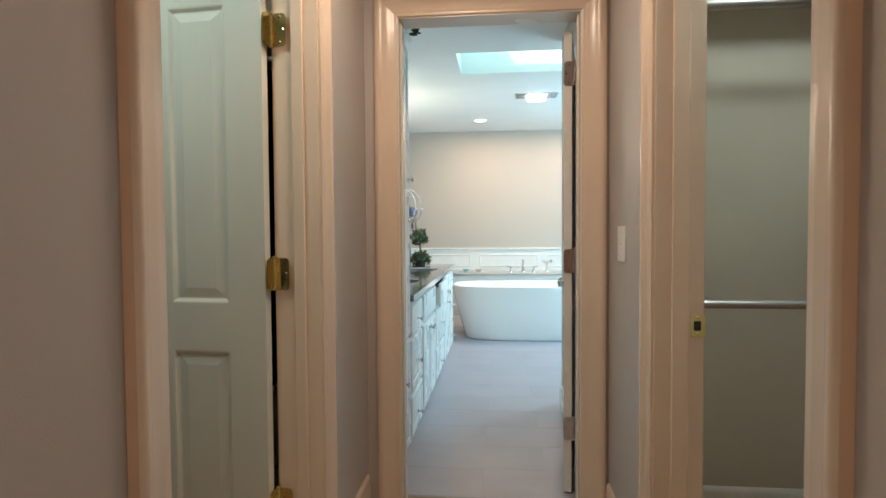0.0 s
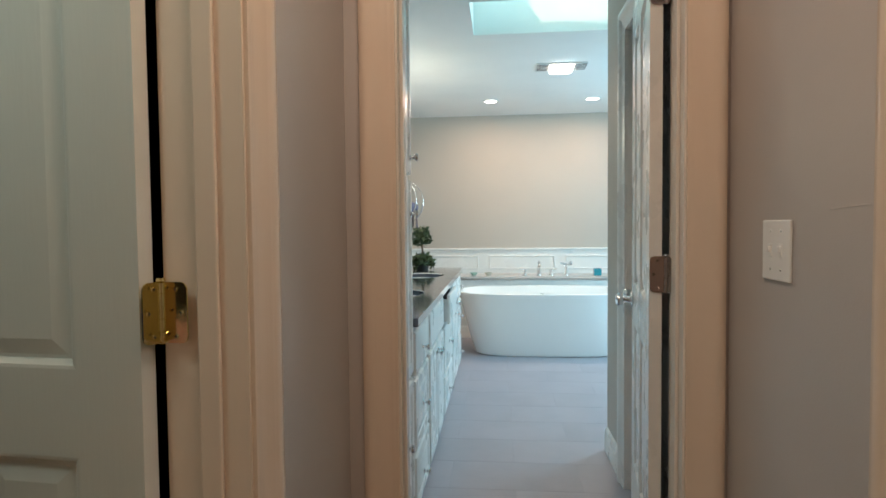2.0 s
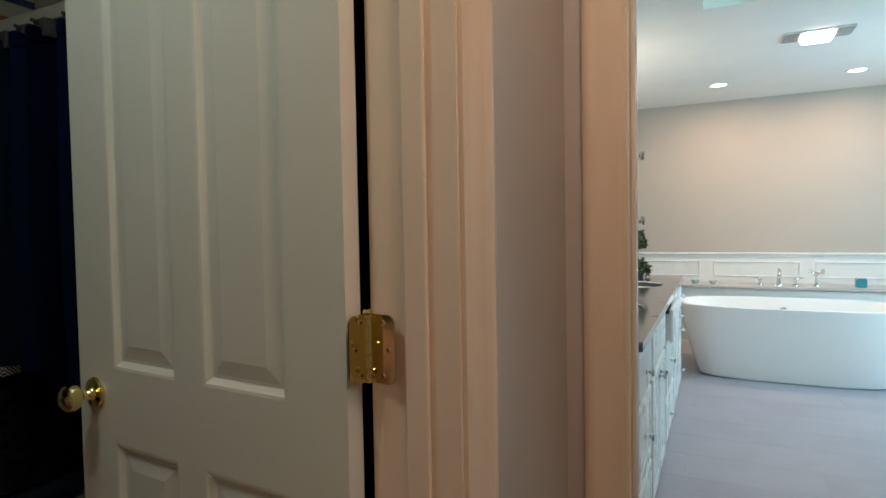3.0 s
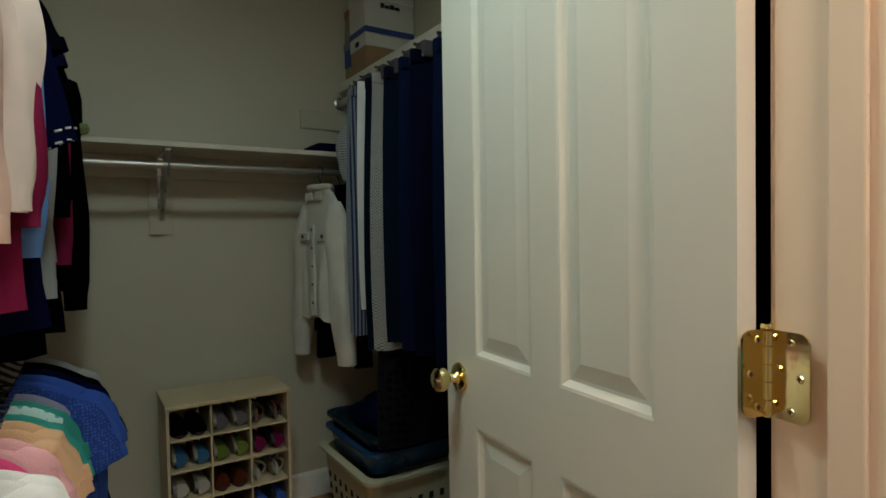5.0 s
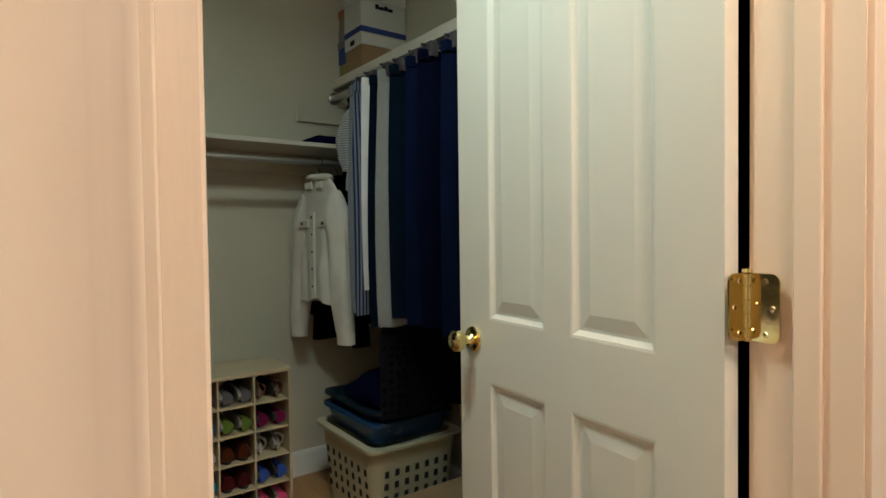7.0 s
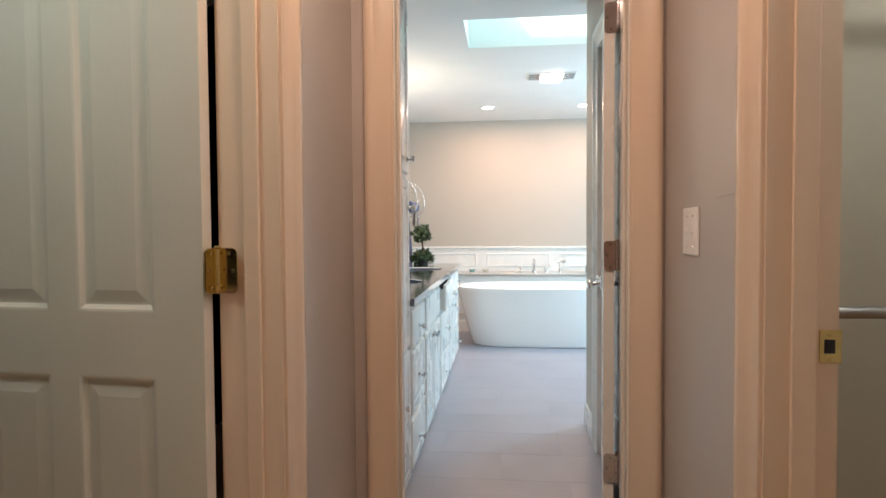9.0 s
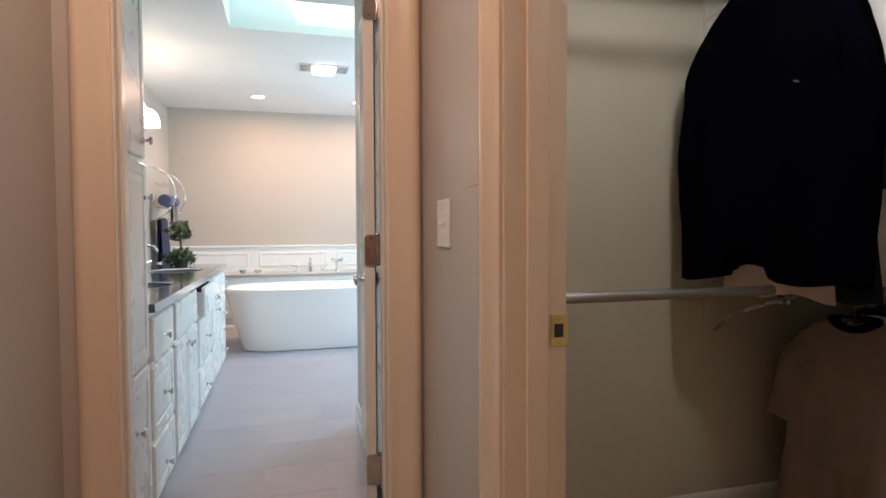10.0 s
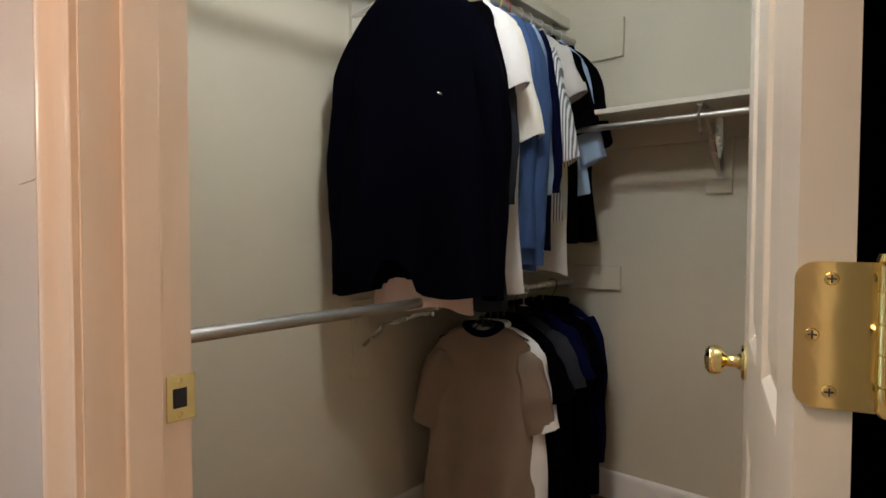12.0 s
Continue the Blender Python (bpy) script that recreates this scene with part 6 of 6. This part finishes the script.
def heap(name, x, y, z, rx, ry, h, mat, label, seed):
    ob = thing(name, pose(x, y, z), label=label, category="clothes")
    bm = bmesh.new()
    n, rows = 28, []
    for j in range(9):
        q = j / 8
        ring = []
        for i in range(n):
            a = 2 * math.pi * i / n
            k = math.cos(q * 1.5) * (1 + 0.12 * math.sin(3 * a + seed + 4 * q) + 0.06 * math.sin(7 * a - 5 * q))
            ring.append(bm.verts.new((rx * k * math.cos(a), ry * k * math.sin(a), h * math.sin(q * 1.5) * (1 + 0.1 * math.sin(4 * a + seed)) if j else 0)))
        rows.append(ring)
    loft(bm, rows)
    bm.faces.new(rows[0])
    bm.faces.new(rows[-1])
    part("cloth_mound", bm, mat, ob, smooth=True)


heap("folded_clothes", BKX + 0.01, BKY + 0.01, 0.484, 0.20, 0.17, 0.10, NAVY, "heap of dark navy clothes on the bins", 3)
garment("dress", pose(-2.12, YN, ZN, 0, 0, 92), FLORAL, "dark floral dress hanging low on the rod", "dress", length=1.30, half=0.20, sleeve=None, seed=91)
CARD = material("cardboard", (0.34, 0.22, 0.12), 0.85, second=(0.30, 0.19, 0.10), scale=14)
LIDW = material("white_card", (0.66, 0.65, 0.62), 0.7)
SHOEBLUE = material("blue_card", (0.03, 0.06, 0.25), 0.6)


def carton(name, x0, x1, y0, y1, z0, z1, mat, label, lid=None, lid_h=0.035, group="shelf boxes"):
    ob = thing(name, pose(0, 0, 0), label=label, category="box", group=group)
    part("body", boxed(x0, x1, y0, y1, z0, z1 - (lid_h if lid else 0), bevel=0.002), mat, ob)
    if lid:
        part("lid", boxed(x0 - 0.003, x1 + 0.003, y0 - 0.003, y1 + 0.003, z1 - lid_h + 0.0005, z1, bevel=0.002), lid, ob)
    return ob


BZ = 1.9405
BX, BY = -2.642, 2.12
b = carton("cardboard_box", BX - 0.163, BX, BY, NW - 0.01, BZ, BZ + 0.175, CARD, "brown cardboard box with a white lid on the shelf", LIDW, 0.056)
# thin dark plate for the shade inside the box's hand hole
part("hand_hole", boxed(BX - 0.105, BX - 0.065, BY - 0.0045, BY - 0.0030, BZ + 0.132, BZ + 0.154, bevel=0.0005), HOLE_SHADE, b)
b = carton("shoe_box", BX - 0.165, BX + 0.004, BY - 0.004, NW - 0.006, BZ + 0.1765, BZ + 0.375, LIDW, "white shoe box with a navy band and small lettering", LIDW, 0.05)
part("navy_band", boxed(BX + 0.0042, BX + 0.0055, BY - 0.004, NW - 0.006, BZ + 0.1775, BZ + 0.203), SHOEBLUE, b, "navy band")
part("navy_band", boxed(BX - 0.165, BX + 0.004, BY - 0.0055, BY - 0.0042, BZ + 0.1775, BZ + 0.203), SHOEBLUE, b, "navy band")
# a maker's mark, as bars
for y0, y1, z1 in ((2.193, 2.212, 0.316), (2.214, 2.238, 0.309), (2.240, 2.262, 0.316), (2.264, 2.289, 0.309)):
    part("print_bar", boxed(BX + 0.0042, BX + 0.0052, y0, y1, BZ + 0.294, BZ + z1), CHARCOAL, b)
SX0, SX1 = WX + 0.004, BX - 0.172
carton("shoe_box", SX0, SX1, BY + 0.01, NW - 0.03, BZ, BZ + 0.075, material("olive_card", (0.28, 0.26, 0.10), 0.7), "olive shoe box at the bottom of a stack on the shelf")
carton("shoe_box", SX0, SX1, BY + 0.006, NW - 0.03, BZ + 0.076, BZ + 0.19, SHOEBLUE, "dark blue shoe box in a stack on the shelf", material("grey_card", (0.20, 0.20, 0.24), 0.7))
carton("shoe_box", SX0, SX1 - 0.003, BY + 0.008, NW - 0.03, BZ + 0.191, BZ + 0.25, material("grey_card_box", (0.28, 0.25, 0.24), 0.7), "grey shoe box in a stack on the shelf")
carton("shoe_box", SX0, SX1 - 0.006, BY + 0.012, NW - 0.03, BZ + 0.251, BZ + 0.345, material("tan_card", (0.30, 0.22, 0.16), 0.7), "tan shoe box on top of a stack on the shelf", material("orange_card", (0.36, 0.15, 0.06), 0.7))
carton("cardboard_box", -1.98, -1.70, 1.86, 2.22, 0.0, 0.24, CARD, "brown cardboard box on the closet floor", None, group="")
ob = thing("folded_garment", pose(-2.75, 1.98, 1.5755), label="folded dark garment on the back shelf", category="clothes")
part("fold", boxed(-0.10, 0.10, -0.09, 0.09, 0, 0.045, bevel=0.018, seg=3), NAVY, ob, smooth=True)
ob = thing("handbag", pose(-2.70, 0.98, 1.5755), label="small black bag with a green charm on the back shelf", category="bag")
bm = bmesh.new()
rr = [[bm.verts.new(p) for p in rounded(0.10 * k, 0.075 * k, 0.05 * k, z)] for k, z in ((0.9, 0), (1.0, 0.03), (1.0, 0.13), (0.85, 0.185), (0.4, 0.205))]
loft(bm, rr)
bm.faces.new(rr[0])
bm.faces.new(rr[-1])
part("body", bm, BLACK, ob, smooth=True)
part("charm", lathe(bmesh.new(), [(0, -0.02), (0.014, -0.016), (0.02, 0.0), (0.014, 0.016), (0, 0.02)], pose(0.11, 0.075, 0.02), 14), material("green_charm", (0.20, 0.26, 0.10), 0.5), ob, "round green charm", smooth=True)

# ---- floor pieces ----
rnd = random.Random(5)
tile_mesh = {}


def piece(name, parent, x0, x1, y0, y1, z0, z1, mat):
    key = (round(x1 - x0, 3), round(y1 - y0, 3), mat.name)
    if key not in tile_mesh:
        bm = bmesh.new()
        w, d = (x1 - x0) / 2, (y1 - y0) / 2
        e = 0.0004
        r = [[bm.verts.new(p) for p in ((-a, -b, z), (a, -b, z), (a, b, z), (-a, b, z))] for a, b, z in ((w, d, 0), (w, d, z1 - z0 - e), (w - e, d - e, z1 - z0))]
        loft(bm, r)
        bm.faces.new(r[-1])
        tile_mesh[key] = mesh_of(name, bm, mat)
    ob = new(name, tile_mesh[key])
    ob.parent = parent
    ob.location = ((x0 + x1) / 2, (y0 + y1) / 2, z0)
    return ob


def vary(mat, amount):
    """Lets each piece differ a little in tone."""
    n, k = mat.node_tree.nodes, mat.node_tree.links
    info, hue, b = n.new("ShaderNodeObjectInfo"), n.new("ShaderNodeHueSaturation"), n["Principled BSDF"]
    rng = n.new("ShaderNodeMapRange")
    rng.inputs[3].default_value, rng.inputs[4].default_value = 1 - amount, 1 + amount
    k.new(info.outputs["Random"], rng.inputs[0])
    k.new(rng.outputs[0], hue.inputs["Value"])
    k.new(b.inputs["Base Color"].links[0].from_socket, hue.inputs["Color"])
    k.new(hue.outputs[0], b.inputs["Base Color"])
    mp = next(q for q in n if q.bl_idname == "ShaderNodeMapping")
    comb = n.new("ShaderNodeVectorMath")
    comb.operation = "SCALE"
    comb.inputs[0].default_value = (13, 7, 5)
    k.new(info.outputs["Random"], comb.inputs["Scale"])
    k.new(comb.outputs[0], mp.inputs["Location"])


vary(TILE, 0.03)
vary(WOOD, 0.22)
floor = bpy.data.objects["floor_bath"]
TX, TY = 0.61, 0.305
j, y = 0, N0 + 0.07
while y < BN - 0.4:
    x = BW - (j % 2) * TX / 2 - 0.12
    while x < BE:
        a, b = max(x + 0.0005, BW), min(x + TX - 0.0005, BE)
        if b - a > 0.03:
            piece("floor_tile", floor, a, b, y + 0.0005, y + TY - 0.0005, -0.006, -0.001, TILE)
        x += TX
    y += TY
    j += 1
for fname, x0, x1, y0, y1 in (("floor_closet_west", WX, W1 - 0.06, WY, N0 - 0.012), ("floor_closet_east", E0 + 0.06, EX, EY, N0 - 0.012)):
    floor = bpy.data.objects[fname]
    y = y0
    while y < y1 - 0.01:
        x = x0 - rnd.choice((0.0, 0.35, 0.7))
        while x < x1:
            a, b = max(x, x0), min(x + 1.05, x1)
            if b - a > 0.02:
                piece("floor_plank", floor, a + 0.0005, b - 0.0005, y + 0.0004, min(y + 0.083, y1) - 0.0004, 0.0005, 0.008, WOOD)
            x += 1.05
        y += 0.083
